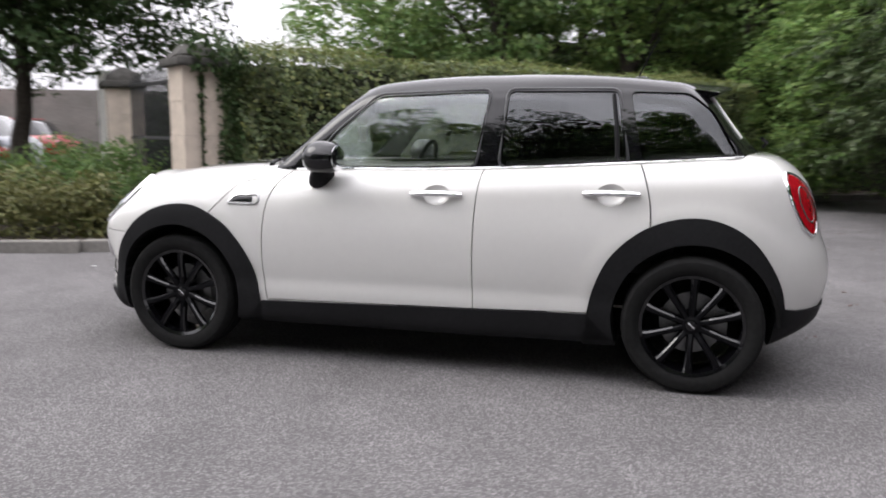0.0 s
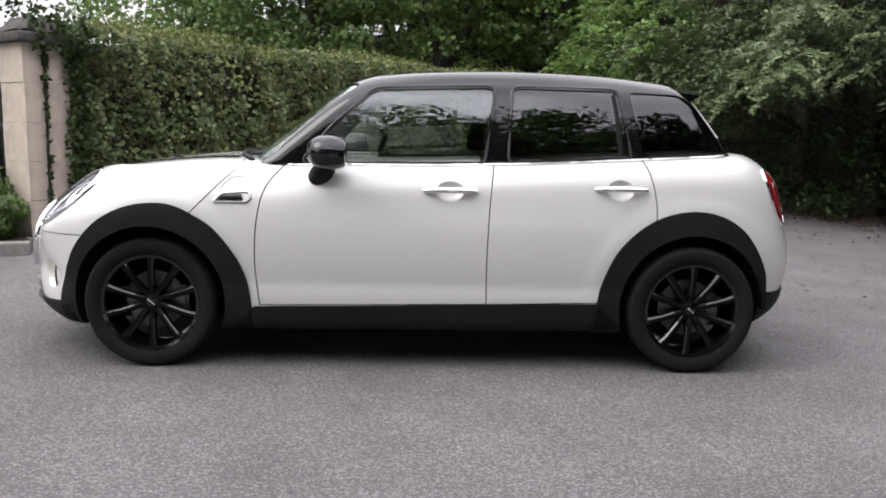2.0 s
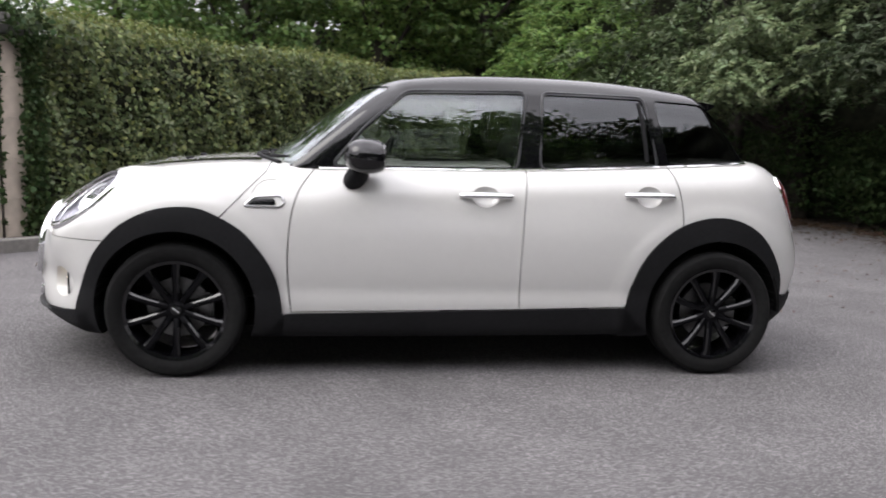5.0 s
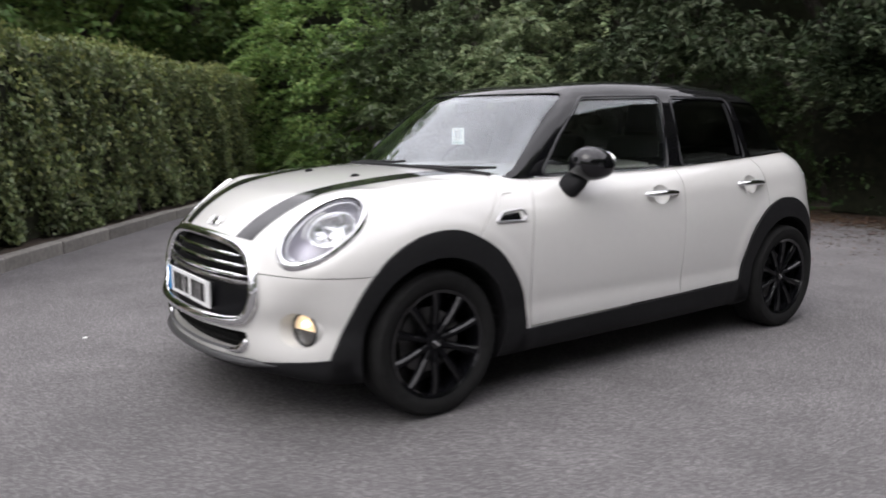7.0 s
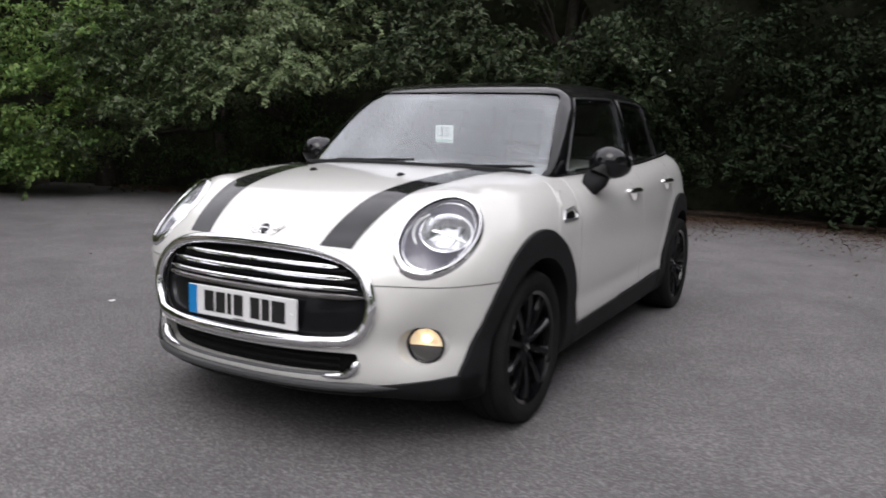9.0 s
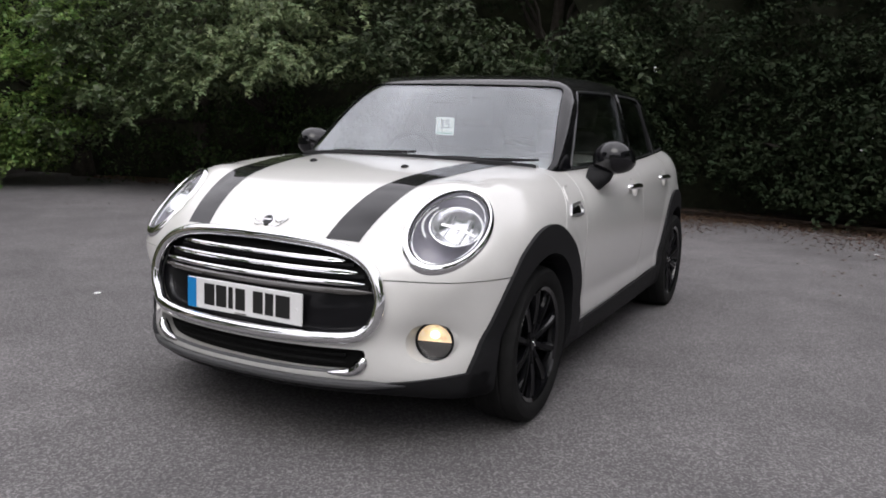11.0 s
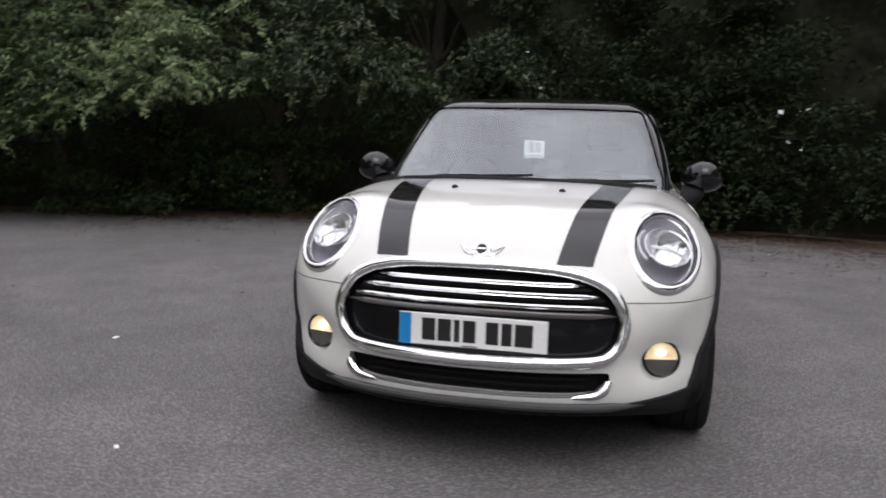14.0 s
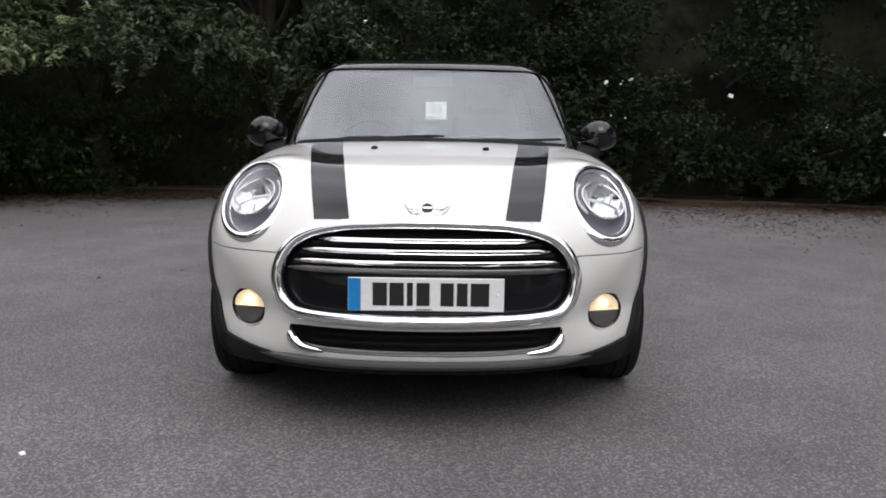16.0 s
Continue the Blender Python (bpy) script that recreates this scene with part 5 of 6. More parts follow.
foliage("hedge_foliage", leaf_mesh("hedge_leaves", np.concatenate([p1, p2, p3]), np.concatenate([o1, o2, o3]).astype(float), 0.056, spread=0.55, slim=0.68, material=HEDGE_LEAF), hedge, "small dark green leaves")
n = 9000
s = RNG.uniform(-0.1, HEDGE_LEN, n)
y = RNG.uniform(-0.05, HEDGE_W, n)
z = HEDGE_H + 0.05 * np.sin(s * 1.9) + 0.04 * np.sin(s * 5.3 + y * 4) + np.abs(wobble(n, 0.045)) - 0.03
foliage("hedge_top_growth", leaf_mesh("hedge_top", np.stack([s, y, z], 1), np.tile([0, 0, 0.7], (n, 1)), 0.050, spread=0.7, material=HEDGE_TOP), hedge, "pale young leaves along the clipped top")
n = 2600
s = RNG.uniform(-0.1, HEDGE_LEN, n)
z = HEDGE_H * RNG.uniform(0.05, 1.0, n) ** 0.6
foliage("hedge_young_leaves", leaf_mesh("hedge_young", np.stack([s, -bulge(s, z) - 0.05 + wobble(n, 0.03), z], 1), np.tile([0, -0.8, 0.4], (n, 1)), 0.062, spread=0.6, slim=0.7, material=HEDGE_TOP), hedge)
for i in range(16):
    sx = 0.3 + i * 0.52 + random.uniform(-0.1, 0.1)
    stem = [(sx + random.uniform(-0.05, 0.05) * k, 0.13 + random.uniform(-0.04, 0.04), 0.16 * k - 0.02) for k in range(5)]
    part("hedge_stem", tube(stem, [0.022, 0.02, 0.018, 0.015, 0.012], seg=6), BARK, hedge)


# -- trees
def limb(a, b, r0, r1, sag=0.1, n=6, jitter=0.06):
    a, b = Vector(a), Vector(b)
    out = []
    for i in range(n + 1):
        t = i / n
        p = a.lerp(b, t)
        if 0 < i < n:
            p += Vector((random.uniform(-1, 1), random.uniform(-1, 1), random.uniform(-1, 1))) * jitter
        p.z += sag * math.sin(math.pi * t)
        out.append(p)
    return out, [r0 + (r1 - r0) * i / n for i in range(n + 1)]


def tree(name, label, at, height, trunk_r, centres, radii, count, leaf, material, slim=0.5, up=0.5, spread=0.7, limbs=9, lean=(0, 0), hollow=0.5, group=""):
    """A trunk with limbs that reach into the crown's clumps. centres and radii are in the world."""
    t = thing(name, label, "tree", at, group=group)
    base = Vector(at)
    line, rad = limb((0, 0, -0.05), (lean[0], lean[1], height * 0.8), trunk_r, trunk_r * 0.3, 0, 9, trunk_r * 0.5)
    rad[0] *= 1.35
    trunk = part("trunk", tube(line, rad, seg=12), BARK, t)
    pick = RNG.choice(len(centres), min(limbs, len(centres)), replace=False)
    for i in pick:
        c = Vector(centres[i]) - base
        k = min(max(0.25, c.z / (height * 0.8) - 0.25), 0.9)
        root = Vector(line[int(k * 9)])
        pts, rr = limb(root, c, trunk_r * 0.34, 0.012, 0.12)
        part("limb", tube(pts, rr, seg=7), BARK, t)
    p, d = clumps(centres - np.array(at), radii, count, hollow)
    foliage("crown", leaf_mesh("crown", p, d * 0.8, leaf, up=up, spread=spread, slim=slim, material=material), t)
    return t


def crown_ball(c, r, m, size=(0.45, 0.75), flat=0.6, shell=0.5):
    d = RNG.normal(0, 1, (m, 3))
    d /= np.linalg.norm(d, axis=1)[:, None]
    rr = RNG.uniform(shell, 1, (m, 1))
    cen = np.array(c) + d * rr * np.array(r)
    s = RNG.uniform(*size, (m, 1))
    return cen, np.concatenate([s, s, s * flat], 1)


# tall trees behind the hedge
for x, y, h, r, mt in ((-5.0, 13.4, 8.5, (2.5, 2.2, 3.2), HIGH_LEAF), (-2.3, 12.4, 8.0, (2.2, 2.0, 3.3), TREE_LEAF), (0.4, 13.2, 8.8, (2.3, 2.1, 3.5), HIGH_LEAF),
                       (2.9, 13.8, 8.4, (2.2, 2.0, 3.6), TREE_LEAF), (5.4, 14.2, 9.0, (2.4, 2.2, 3.6), HIGH_LEAF), (-0.9, 16.5, 9.5, (3.2, 2.2, 4.2), DARK_LEAF), (4.6, 17.5, 9.5, (3.4, 2.2, 4.2), DARK_LEAF)):
    c, rad = crown_ball((x, y, h * 0.52), r, 95, shell=0.35)
    c[:, 2] = np.maximum(c[:, 2], 1.2 + RNG.uniform(0, 0.6, len(c)))
    tree("broadleaf_tree", "tall leafy green tree behind the clipped hedge", (x, y, 0), h, 0.17, c, rad, 150, 0.13, mt, slim=0.62, group="trees behind the hedge")

# drooping pale-leaved trees and dark evergreens round the back of the yard
FACE = [(2.6, 11.2), (3.1, 9.6), (3.7, 7.8), (4.1, 6.4), (4.5, 5.5), (5.3, 4.5), (6.1, 3.2), (6.5, 1.7), (7.2, 0.0), (7.5, -1.3), (7.2, -3.0), (6.6, -4.9), (5.7, -7.2), (4.6, -10.5)]
FOOT = [0.3, 0.3, 0.7, 1.55, 1.75, 1.9, 1.95, 1.75, 0.6, 0.35, 0.35, 0.35, 0.3, 0.3]
_fs = np.concatenate([[0], np.cumsum([math.dist(a, b) for a, b in zip(FACE, FACE[1:])])])
FX, FY = [np.array([p[k] for p in FACE]) for k in (0, 1)]


def face_at(s):
    x, y = np.interp(s, _fs, FX), np.interp(s, _fs, FY)
    e = 0.15
    dx, dy = np.interp(s + e, _fs, FX) - np.interp(s - e, _fs, FX), np.interp(s + e, _fs, FY) - np.interp(s - e, _fs, FY)
    l = np.hypot(dx, dy) + 1e-9
    return x, y, -dy / l, dx / l          # the normal points back, into the wood


def wall_clumps(s0, s1, m, top, depth=1.3, size=(0.28, 0.55), flat=0.45, low=None):
    s = RNG.uniform(s0, s1, m)
    foot = np.interp(s, _fs, FOOT) if low is None else np.full(m, low)
    z = foot + (top - foot) * RNG.uniform(0, 1, m) ** 1.5
    keep = patchy(s * 0.9, z * 1.1) > RNG.uniform(-0.45, -0.05, m)
    s, z, foot = s[keep], z[keep], foot[keep]
    m = len(s)
    x, y, nx, ny = face_at(s)
    out = 0.28 * np.sin(s * 1.7) * np.sin(z * 1.3 + s) + 0.2 * np.sin(s * 4.1 + z * 2)
    back = np.abs(wobble(m, depth * 0.5)) + out + 0.55 * np.maximum(z - 2.3, 0)
    c = np.stack([x + nx * back, y + ny * back, z], 1)
    r = RNG.uniform(*size, (m, 1))
    return c, np.concatenate([r, r, r * flat], 1)


def sprays(s0, s1, m, top, per, length):
    """Leafy twigs that reach out of the wall of leaves and droop: points along them."""
    s = RNG.uniform(s0, s1, m)
    foot = np.interp(s, _fs, FOOT)
    z = foot + 0.15 + (top - foot) * RNG.uniform(0, 1, m) ** 1.6
    keep = patchy(s * 0.9, z * 1.1) > RNG.uniform(-0.4, 0.0, m)
    s, z, foot = s[keep], z[keep], foot[keep]
    m = len(s)
    x, y, nx, ny = face_at(s)
    out = 0.28 * np.sin(s * 1.7) * np.sin(z * 1.3 + s) + 0.2 * np.sin(s * 4.1 + z * 2)
    back = np.abs(wobble(m, 0.45)) + out + 0.55 * np.maximum(z - 2.3, 0) + 0.15
    o = np.stack([x + nx * back, y + ny * back, z], 1)
    d = np.stack([-nx, -ny, np.zeros(m)], 1) * RNG.uniform(0.5, 1, (m, 1)) + np.stack([-ny, nx, np.zeros(m)], 1) * RNG.normal(0, 0.7, (m, 1))
    d[:, 2] = RNG.normal(0.05, 0.2, m)
    d /= np.linalg.norm(d, axis=1)[:, None]
    lat = np.cross(d, np.array([0, 0, 1.0]))
    L = RNG.uniform(0.6, 1.3, (m, 1, 1)) * length
    t = RNG.uniform(0, 1, (m, per, 1)) ** 0.8
    p = o[:, None] + d[:, None] * L * t + lat[:, None] * RNG.normal(0, 0.085, (m, per, 1)) * (1.15 - t)
    p[:, :, 2] += (-0.42 * t[:, :, 0] ** 2 * L[:, :, 0]) + RNG.normal(0, 0.02, (m, per))
    f = np.repeat((np.array([0, 0, 0.9]) + d * 0.35)[:, None], per, axis=1)
    return p.reshape(-1, 3), f.reshape(-1, 3)


# where leaf and twig colours differ, the darker inner leaf stands for shade
for k, (s0, s1, mt, twig, leaf, slim, cnt, m, per, lab) in enumerate((
        (0.0, 3.2, HIGH_LEAF, HIGH_LEAF, 0.080, 0.6, 110, 190, 290, "bushy green tree with leaves down to the ground"),
        (2.3, 5.3, MID_LEAF, MID_LEAF, 0.085, 0.5, 90, 180, 240, "leafy green tree with branches down to the ground"),
        (4.9, 7.5, INNER_LEAF, PALE_LEAF, 0.095, 0.42, 80, 150, 300, "drooping pale-leaved tree that overhangs the asphalt"),
        (6.9, 9.2, SHADED_INNER_LEAF, SPRAY_LEAF, 0.105, 0.42, 75, 130, 140, "leafy tree, inner leaves coloured for shade, paler twigs that overhang the asphalt"),
        (8.7, 11.2, SHADED_INNER_LEAF, SPRAY_LEAF, 0.110, 0.45, 70, 150, 130, "leafy tree with low overhanging branches, inner leaves coloured for shade"),
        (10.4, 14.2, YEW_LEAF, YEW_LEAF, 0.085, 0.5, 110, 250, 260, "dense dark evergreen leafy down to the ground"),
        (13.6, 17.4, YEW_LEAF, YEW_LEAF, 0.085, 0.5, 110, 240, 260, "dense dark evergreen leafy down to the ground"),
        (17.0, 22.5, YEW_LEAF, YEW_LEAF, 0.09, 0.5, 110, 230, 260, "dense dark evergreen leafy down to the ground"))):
    c, rad = wall_clumps(s0, min(s1, _fs[-1]), m, 6.6)
    x, y, nx, ny = face_at(np.array([(s0 + s1) / 2]))
    foot = (float(x[0] + nx[0] * 2.6), float(y[0] + ny[0] * 2.6), 0.04)
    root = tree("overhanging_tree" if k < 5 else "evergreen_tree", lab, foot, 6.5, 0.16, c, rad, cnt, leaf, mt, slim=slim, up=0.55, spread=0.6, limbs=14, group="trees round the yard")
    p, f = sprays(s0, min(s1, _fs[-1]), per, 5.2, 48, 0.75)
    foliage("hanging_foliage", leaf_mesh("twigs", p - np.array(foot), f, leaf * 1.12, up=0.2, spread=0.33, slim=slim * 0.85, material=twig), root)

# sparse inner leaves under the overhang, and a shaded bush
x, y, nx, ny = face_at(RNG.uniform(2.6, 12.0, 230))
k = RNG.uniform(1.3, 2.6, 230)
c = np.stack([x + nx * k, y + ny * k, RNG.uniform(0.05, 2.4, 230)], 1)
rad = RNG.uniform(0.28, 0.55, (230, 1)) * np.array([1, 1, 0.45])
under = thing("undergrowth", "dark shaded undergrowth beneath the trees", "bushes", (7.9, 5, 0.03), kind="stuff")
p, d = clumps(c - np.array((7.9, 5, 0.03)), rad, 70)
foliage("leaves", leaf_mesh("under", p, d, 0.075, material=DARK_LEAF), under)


def bush(name, label, at, r, m, count, leaf, material, group="", flat=0.7):
    t = thing(name, label, "shrub", at, group=group)
    cen, rad = crown_ball((0, 0, r[2] * 0.5), (r[0] * 0.8, r[1] * 0.8, r[2] * 0.5), m, size=(0.16 * r[0] / 0.5, 0.3 * r[0] / 0.5), flat=flat, shell=0.4)
    cen[:, 2] = np.maximum(cen[:, 2], 0.05)
    p, d = clumps(cen, rad, count)
    p[:, 2] = np.maximum(p[:, 2], 0.01)
    foliage("leaves", leaf_mesh("bush", p, d, leaf, up=0.5, material=material), t)
    for i in range(4):
        e = cen[i]
        part("stem", tube([(0, 0, -0.04), (e[0] * 0.4, e[1] * 0.4, e[2] * 0.6), tuple(e)], [0.018, 0.012, 0.006], seg=6), BARK, t)
    return t


bush("bush", "dark leafy bush at the edge of the asphalt", (7.2, 6.2, 0), (0.75, 0.75, 1.5), 40, 130, 0.06, DARK_LEAF)
for x, y, r in ((-5.9, 1.95, (0.62, 0.5, 0.62)), (-5.1, 2.25, (0.60, 0.5, 0.66)), (-4.45, 2.42, (0.5, 0.42, 0.58)), (-6.9, 1.8, (0.6, 0.5, 0.6))):
    bush("low_shrub", "low yellowish brown shrub behind the kerb", (x, y, 0.08), r, 34, 110, 0.05, SHRUB_LEAF, "low shrubs")
for x, y, r in ((-5.6, 3.25, (0.75, 0.6, 0.98)), (-4.75, 3.05, (0.65, 0.55, 0.98)), (-6.6, 3.1, (0.75, 0.6, 0.9)), (-4.05, 2.62, (0.36, 0.32, 0.62)), (-3.72, 2.42, (0.26, 0.24, 0.42))):
    bush("green_shrub", "rounded green shrub in the bed by the gate", (x, y, 0.08), r, 38, 110, 0.055, TREE_LEAF, "green shrubs")

for x, y, r in ((-5.15, 5.55, (0.8, 0.7, 1.7)), (-6.3, 6.7, (0.9, 0.8, 1.8)), (-4.35, 5.2, (0.7, 0.6, 1.5)), (-7.3, 7.6, (0.9, 0.8, 1.6))):
    bush("dark_shrub", "tall dark green shrub behind the iron gate", (x, y, 0.08), r, 46, 120, 0.075, DARK_LEAF, "shrubs behind the gate")

# the street tree beyond the bed
c, rad = crown_ball((-7.5, 5.3, 3.85), (3.0, 2.4, 2.1), 335, size=(0.42, 0.72), shell=0.2)
tree("street_tree", "young broadleaf tree with a slim trunk", (-7.75, 5.15, 0.08), 5.2, 0.15, c, rad, 170, 0.11, DARK_LEAF, slim=0.5, limbs=14)

# trees on the near side of the yard, which the windows and the paint mirror
for i, (x, y) in enumerate(((-9.5, -13.5), (-5.0, -11.4), (-1.0, -11.0), (3.0, -11.2), (7.0, -10.8), (11, -8.5))):
    c, rad = crown_ball((x, y, 5.6), (3.2, 2.2, 5.4 - 0.5 * (i % 3)), 120, size=(0.7, 1.2), shell=0.3)
    c[:, 2] = np.maximum(c[:, 2], 0.5)
    tree("yard_tree", "broad leafy tree along the near side", (x, y, 0), 10.0, 0.22, c, rad, 90, 0.26, TREE_LEAF if i % 2 else DARK_LEAF, slim=0.6, limbs=6, group="trees on the near side")


for i, (x, y) in enumerate(((-19.5, -9.5), (-20.5, -4.5), (-20.0, 0.5), (-15.5, -13.0))):
    c, rad = crown_ball((x, y, 3.4 + 0.5 * (i % 2)), (2.6, 2.8, 3.0), 110, size=(0.6, 1.0), shell=0.3)
    c[:, 2] = np.maximum(c[:, 2], 0.5)
    tree("yard_tree", "broad leafy tree at the open end of the yard", (x, y, 0), 6.5, 0.2, c, rad, 90, 0.24, DARK_LEAF if i % 2 else TREE_LEAF, slim=0.6, limbs=6, group="trees at the open end")


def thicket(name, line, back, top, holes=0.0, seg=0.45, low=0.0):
    """The shade deep in a wood as a crumpled dark-coloured sheet with thickness, with gaps."""
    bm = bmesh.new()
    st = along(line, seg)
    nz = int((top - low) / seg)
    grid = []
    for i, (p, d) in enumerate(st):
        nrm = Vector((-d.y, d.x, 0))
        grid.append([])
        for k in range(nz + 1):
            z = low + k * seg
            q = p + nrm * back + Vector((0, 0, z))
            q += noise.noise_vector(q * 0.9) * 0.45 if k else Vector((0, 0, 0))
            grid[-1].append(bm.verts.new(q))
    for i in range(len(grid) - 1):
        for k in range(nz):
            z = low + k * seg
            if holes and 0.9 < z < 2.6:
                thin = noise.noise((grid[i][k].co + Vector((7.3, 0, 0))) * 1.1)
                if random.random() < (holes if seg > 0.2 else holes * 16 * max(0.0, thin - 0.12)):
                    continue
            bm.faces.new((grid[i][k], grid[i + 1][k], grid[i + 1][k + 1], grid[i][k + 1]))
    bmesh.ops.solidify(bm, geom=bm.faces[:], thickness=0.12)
    return tagged(part(name, bm, CORE), "dark sheet standing in for the shade deep in the trees", "thicket", kind="stuff")


# dark sheets behind the leaves: their colour stands in for deep shade
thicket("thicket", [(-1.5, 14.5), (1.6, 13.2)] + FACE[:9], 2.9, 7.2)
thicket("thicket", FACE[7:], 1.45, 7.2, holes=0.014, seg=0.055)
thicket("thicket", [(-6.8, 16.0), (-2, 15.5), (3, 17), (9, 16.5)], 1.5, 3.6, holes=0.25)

# ---------------------------------------------------------------- gate, pillars, parked cars


def pillar(at, turn, w, h, label, dome=False):
    t = thing("gate_pillar", label, "pillar", (*at, 0.07), turn, group="gate pillars")
    hgt = h / 5
    st = box(-w / 2, w / 2, -w / 2, w / 2, 0.0006, hgt - 0.0006, 0.003, 2)
    me = bpy.data.meshes.new("stone_block")
    st.to_mesh(me)
    st.free()
    me.materials.append(SAND)
    for k in range(5):
        o = new("stone_block", me)
        o.parent = t
        o.matrix_basis = pose(random.uniform(-0.004, 0.004), random.uniform(-0.004, 0.004), k * hgt)
    part("mortar", box(-w / 2 + 0.012, w / 2 - 0.012, -w / 2 + 0.012, w / 2 - 0.012, -0.05, h - 0.01), CAPSTONE, t)
    part("cap_slab", box(-w / 2 - 0.07, w / 2 + 0.07, -w / 2 - 0.07, w / 2 + 0.07, h, h + 0.085, 0.02, 2), CAPSTONE, t, "weathered dark capstone")
    top = bmesh.new()
    if dome:
        bmesh.ops.create_uvsphere(top, u_segments=20, v_segments=12, radius=w / 2 + 0.02)
        bmesh.ops.transform(top, matrix=Matrix.Translation((0, 0, h + 0.085)) @ Matrix.Diagonal((1, 1, 0.75, 1)), verts=top.verts)
    else:
        a = w / 2 + 0.04
        q = [top.verts.new(v) for v in ((-a, -a, h + 0.083), (a, -a, h + 0.083), (a, a, h + 0.083), (-a, a, h + 0.083),
                                        (-a * 0.45, -a * 0.45, h + 0.24), (a * 0.45, -a * 0.45, h + 0.24), (a * 0.45, a * 0.45, h + 0.24), (-a * 0.45, a * 0.45, h + 0.24))]
        for f in ((0, 1, 2, 3), (4, 5, 6, 7), (0, 1, 5, 4), (1, 2, 6, 5), (2, 3, 7, 6), (3, 0, 4, 7)):
            top.faces.new([q[i] for i in f])
        bmesh.ops.bevel(top, geom=top.edges[:], offset=0.03, segments=3, affect="EDGES")
    bmesh.ops.subdivide_edges(top, edges=top.edges[:], cuts=2, use_grid_fill=True)
    for v in top.verts:
        v.co += noise.noise_vector(v.co * 9 + Vector((at[0], at[1], 0))) * 0.022
    part("cap", top, CAPSTONE, t)
    return t


pil = pillar((-3.52, 2.90), 53.1, 0.41, 1.73, "pale sandstone gate pillar with a dark cap and ivy")
n = 1500
ang = RNG.uniform(0, 1, n)
ivy1 = np.stack([-0.02 + wobble(500, 0.010), -0.216 - np.abs(wobble(500, 0.01)), 1.62 - 1.5 * RNG.uniform(0, 1, 500) ** 2.2], 1) + RNG.normal(0, 0.008, (500, 3))
ivy1 = ivy1[::3]
ivy2 = np.stack([RNG.uniform(-0.14, 0.46, 1400), RNG.uniform(-0.35, 0.30, 1400), 1.66 + np.abs(wobble(1400, 0.20))], 1)
ivy3 = np.stack([RNG.uniform(0.14, 0.38, 900), RNG.uniform(-0.31, -0.20, 900), RNG.uniform(0, 1.75, 900)], 1)
part("ivy_stem", tube([(-0.02, -0.212, 0.0), (-0.026, -0.214, 0.6), (-0.018, -0.214, 1.2), (-0.022, -0.213, 1.70)], 0.011, seg=8), BARK, pil, "thin dark ivy stem")
foliage("ivy", leaf_mesh("ivy", np.concatenate([ivy1, ivy2, ivy3]), RNG.normal(0, 0.5, (len(ivy1) + 2300, 3)), 0.055, slim=0.8, material=DARK_LEAF), pil, "ivy creeping over the pillar")
pillar((-5.55, 4.45), 42, 0.42, 1.62, "pale stone gate pillar with a rounded cap", dome=True)

gate = thing("iron_gate", "black iron railing gate between stone pillars", "gate", (-3.82, 3.15, 0.1), math.degrees(math.atan2(1.15, -1.55)))
L = 1.85
for z in (0.18, 0.95, 1.58):
    part("rail", box(0, L, -0.012, 0.012, z, z + 0.04, 0.004), IRON, gate)
for i in range(23):
    x = 0.05 + i * (L - 0.1) / 22
    part("bar", tube([(x, 0, 0.08), (x, 0, 1.62 + 0.12 * math.sin(math.pi * x / L)), (x, 0, 1.70 + 0.12 * math.sin(math.pi * x / L))], [0.010, 0.010, 0.002], seg=8), IRON, gate)
post = thing("white_post", "slim white painted post beyond the gate", "post", (-6.30, 5.02, 0.08))
part("shaft", box(-0.055, 0.055, -0.055, 0.055, 0, 1.86, 0.01), mat("white_post_paint", (0.66, 0.65, 0.62), rough=0.6, var=0.08, scale=20), post)
part("cap", box(-0.065, 0.065, -0.065, 0.065, 1.86, 1.89, 0.01), CARD, post)
wall = bmesh.new()
add_box(wall, -0.1, 7.0, -0.1, 0.1, 0, 2.2)
bmesh.ops.transform(wall, matrix=pose(-15.5, 12.2, 0, 0, 0, 26), verts=wall.verts)
tagged(part("garden_wall", wall, STONE), "grey stone wall far behind the gate", "wall", kind="structure")


def parked_car(label, at, turn, paint):
    t = thing("parked_car", label, "car", at, turn, group="parked cars")
    for me, nm, mt in ((LOWER, "body", paint), (UPPER, "cabin", mat("dark_car_glass", (0.02, 0.022, 0.025), rough=0.08, coat=1.0))):
        bm = bmesh.new()
        bm.from_mesh(me)
        bmesh.ops.transform(bm, matrix=Matrix.Diagonal((1.04, 1.02, 1.0, 1)), verts=bm.verts)
        part(nm, bm, mt, t)
    part("roof", box(-0.45, 1.15, -0.52, 0.52, 1.405, 1.45, 0.03, 2), paint, t)
    for wx in (FRONT_X, REAR_X):
        for s in (-1, 1):
            o = new("wheel", WHEEL["rim"])
            o.parent = t
            o.matrix_basis = pose(wx, s * 0.77, HUB_Z, 0, 0, 0 if s < 0 else 180)
            o2 = new("tyre", WHEEL["tyre"])
            o2.parent = o
    for s in (-1, 1):
        part("tail_lamp", ellipsoid((1.86, s * 0.68, 0.80), (0.06, 0.12, 0.10), 20, 12), RED, t)
    return t


parked_car("dark silver hatchback parked beyond the shrubs", (-10.6, 5.8, 0), 15, mat("silver_paint", (0.15, 0.16, 0.185), rough=0.3, metal=0.6, coat=1.0, var=0.04, scale=200))
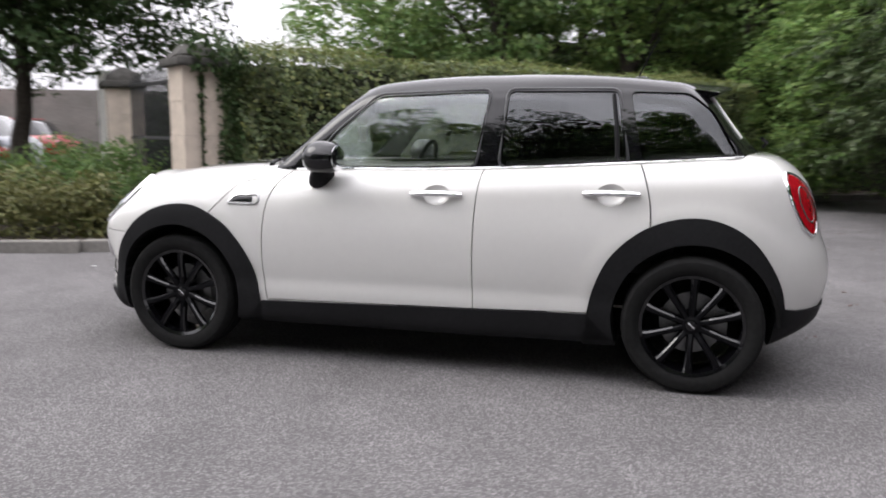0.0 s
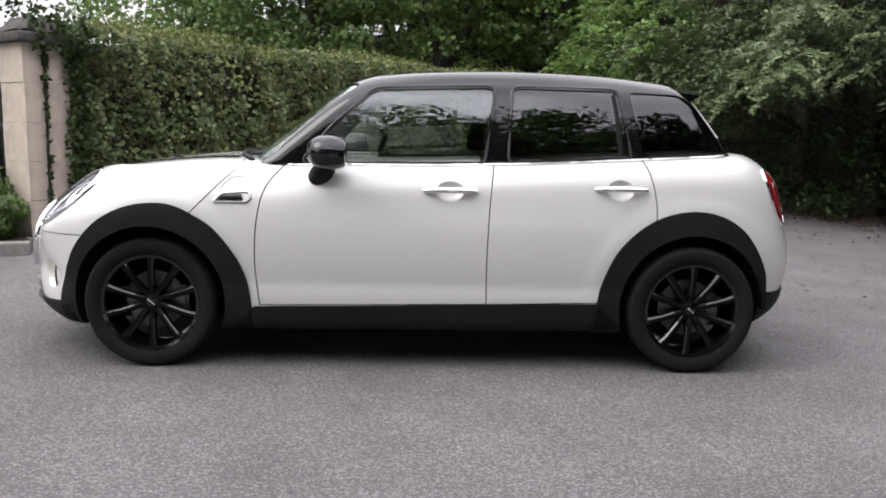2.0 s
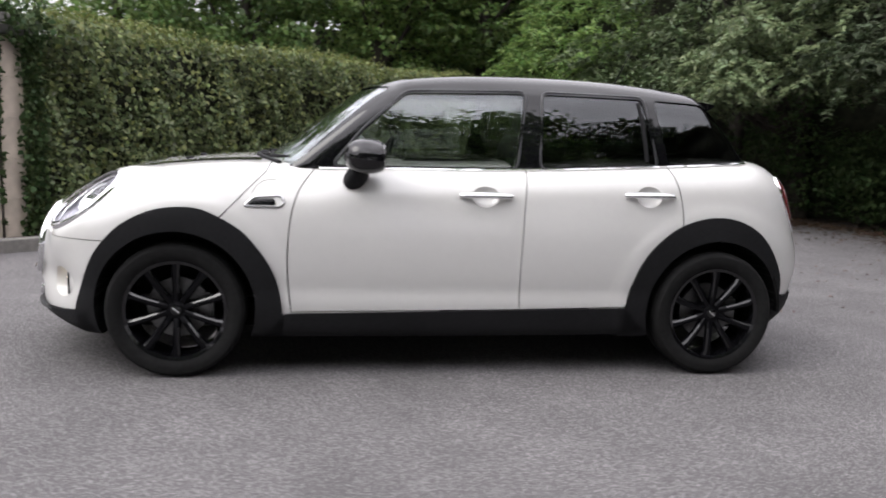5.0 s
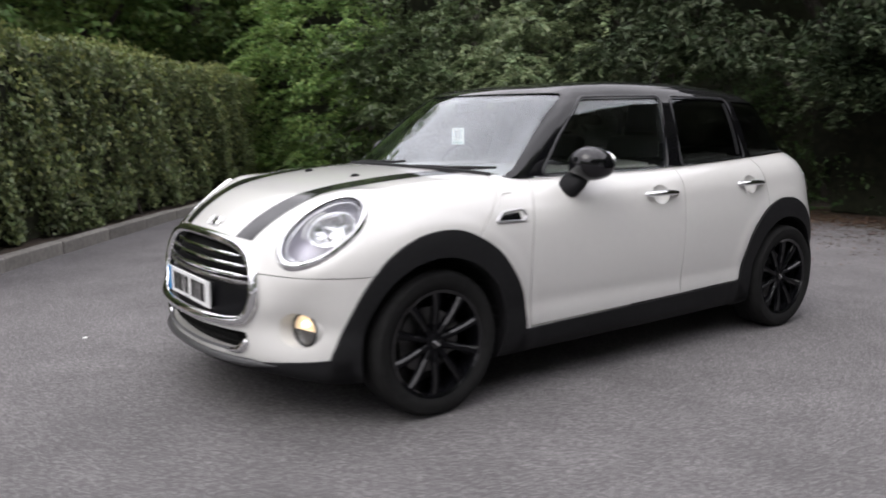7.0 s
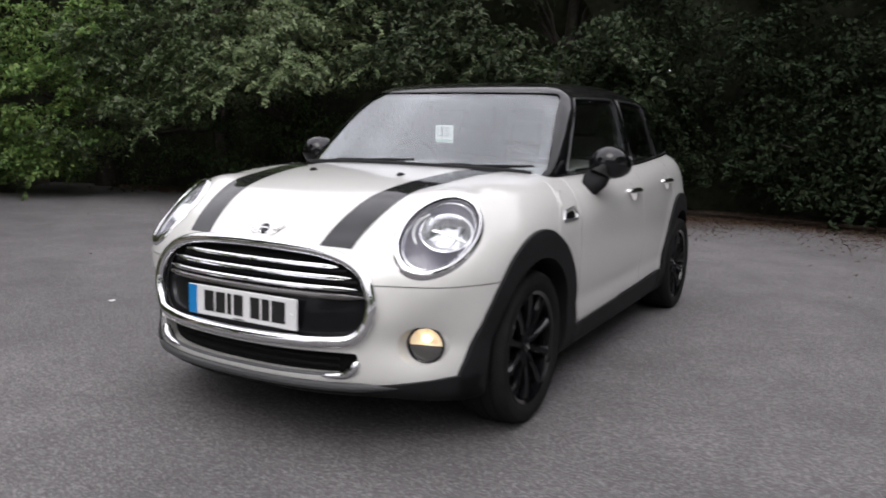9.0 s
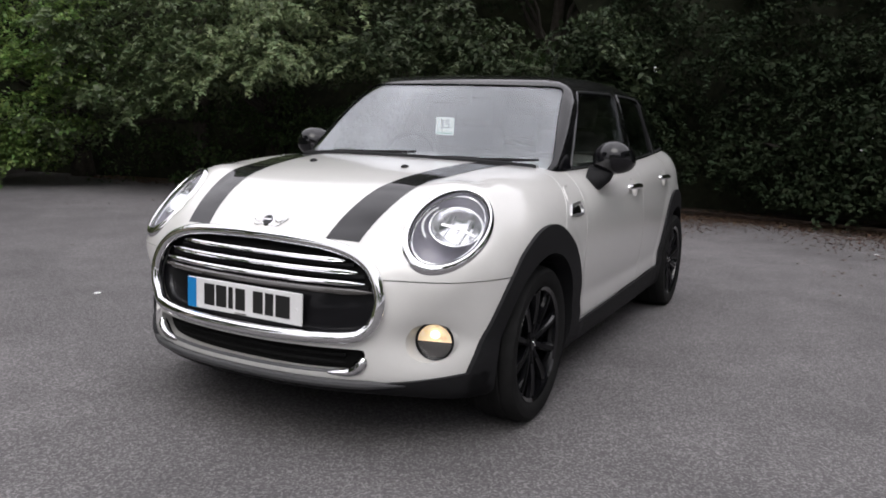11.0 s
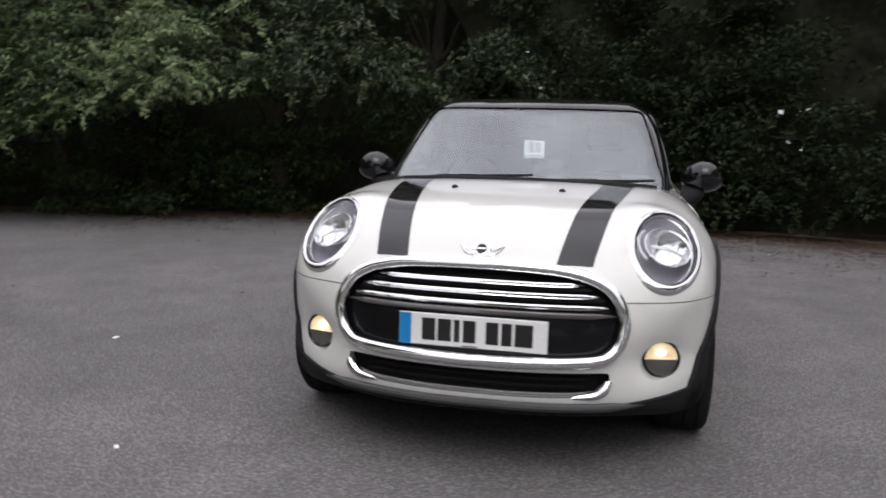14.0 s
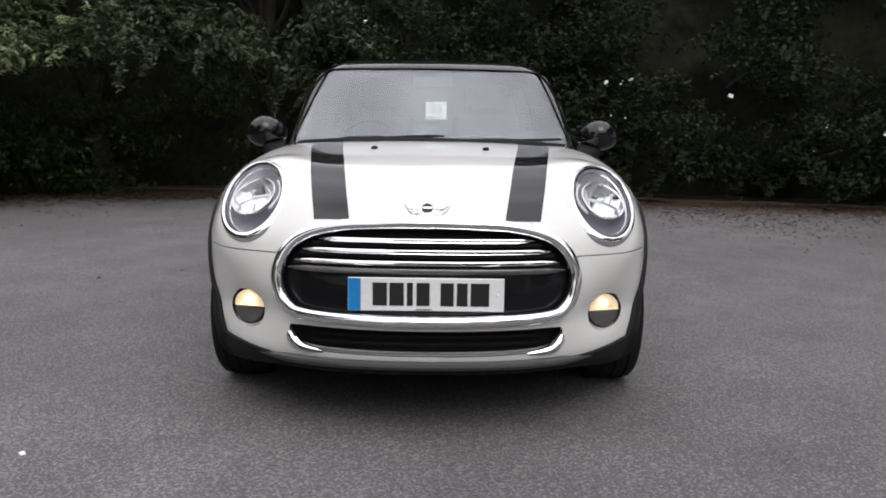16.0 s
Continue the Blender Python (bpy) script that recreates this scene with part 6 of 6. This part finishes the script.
parked_car("red car parked farther off", (-14.6, 11.3, 0), 20, mat("red_paint", (0.42, 0.10, 0.10), rough=0.3, coat=1.0, var=0.04, scale=200))

# ---------------------------------------------------------------- litter
n = 7000
s = RNG.uniform(2.0, 22, n)
x, y, nx, ny = face_at(s)
k = np.interp(s, [2, 8, 11, 22], [2.6, 1.5, 0.35, 0.2]) + wobble(n, 0.32)
pos = np.stack([x + nx * k, y + ny * k, np.full(n, 0.016)], 1)
pos[:, 2] = np.where(pos[:, 0] > 7.9, 0.066, 0.014)
litter = thing("leaf_litter", "dry brown leaves along the edge of the asphalt", "leaves", (7.5, 0, 0), kind="stuff")
foliage("dry_leaves", leaf_mesh("litter", pos - np.array((7.5, 0, 0)), np.tile([0, 0, 4.0], (n, 1)), 0.06, spread=0.35, slim=0.7, material=LITTER), litter)
# crumbled leaf mould, thick against the edging and thinning out over the asphalt
n = 42000
y = RNG.uniform(-9, 12, n)
x = np.interp(y, [q[1] for q in EDGE[::-1]], [q[0] for q in EDGE[::-1]]) - 0.02 - RNG.exponential(0.70, n) * (1 + 0.35 * np.sin(y * 1.3) + 0.25 * np.sin(y * 3.1 + 1))
pos = np.stack([x, y, RNG.uniform(0.004, 0.010, n)], 1)
mould = thing("leaf_mould", "crumbled reddish brown leaf mould on the asphalt beside the edging", "leaf mould", (7.5, 0, 0), kind="stuff")
foliage("crumbs", leaf_mesh("mould", pos - np.array((7.5, 0, 0)), np.tile([0, 0, 4.0], (n, 1)), 0.034, spread=0.2, slim=0.8, material=MOULD), mould)
for i, (x, y, r) in enumerate(((-0.78, 2.30, 0.020), (-2.20, 1.28, 0.014), (-3.50, 1.22, 0.014), (5.2, -2.2, 0.02), (1.3, 7.1, 0.02))):
    t = box(-r, r, -r * 0.6, r * 0.6, 0, 0.006, 0.002, 1, m=pose(0, 0, 0, 0, 0, 37 * i))
    ob = part("paper_scrap", t, CARD)
    ob.location = (x, y, 0.001)
    tagged(ob, "small scrap of white paper on the asphalt", "litter", group="paper scraps")
red = part("red_scrap", box(-0.03, 0.03, -0.02, 0.02, 0, 0.02, 0.006), RED)
red.location = (-1.84, 4.50, 0.001)
tagged(red, "small red scrap lying by the kerb", "litter")
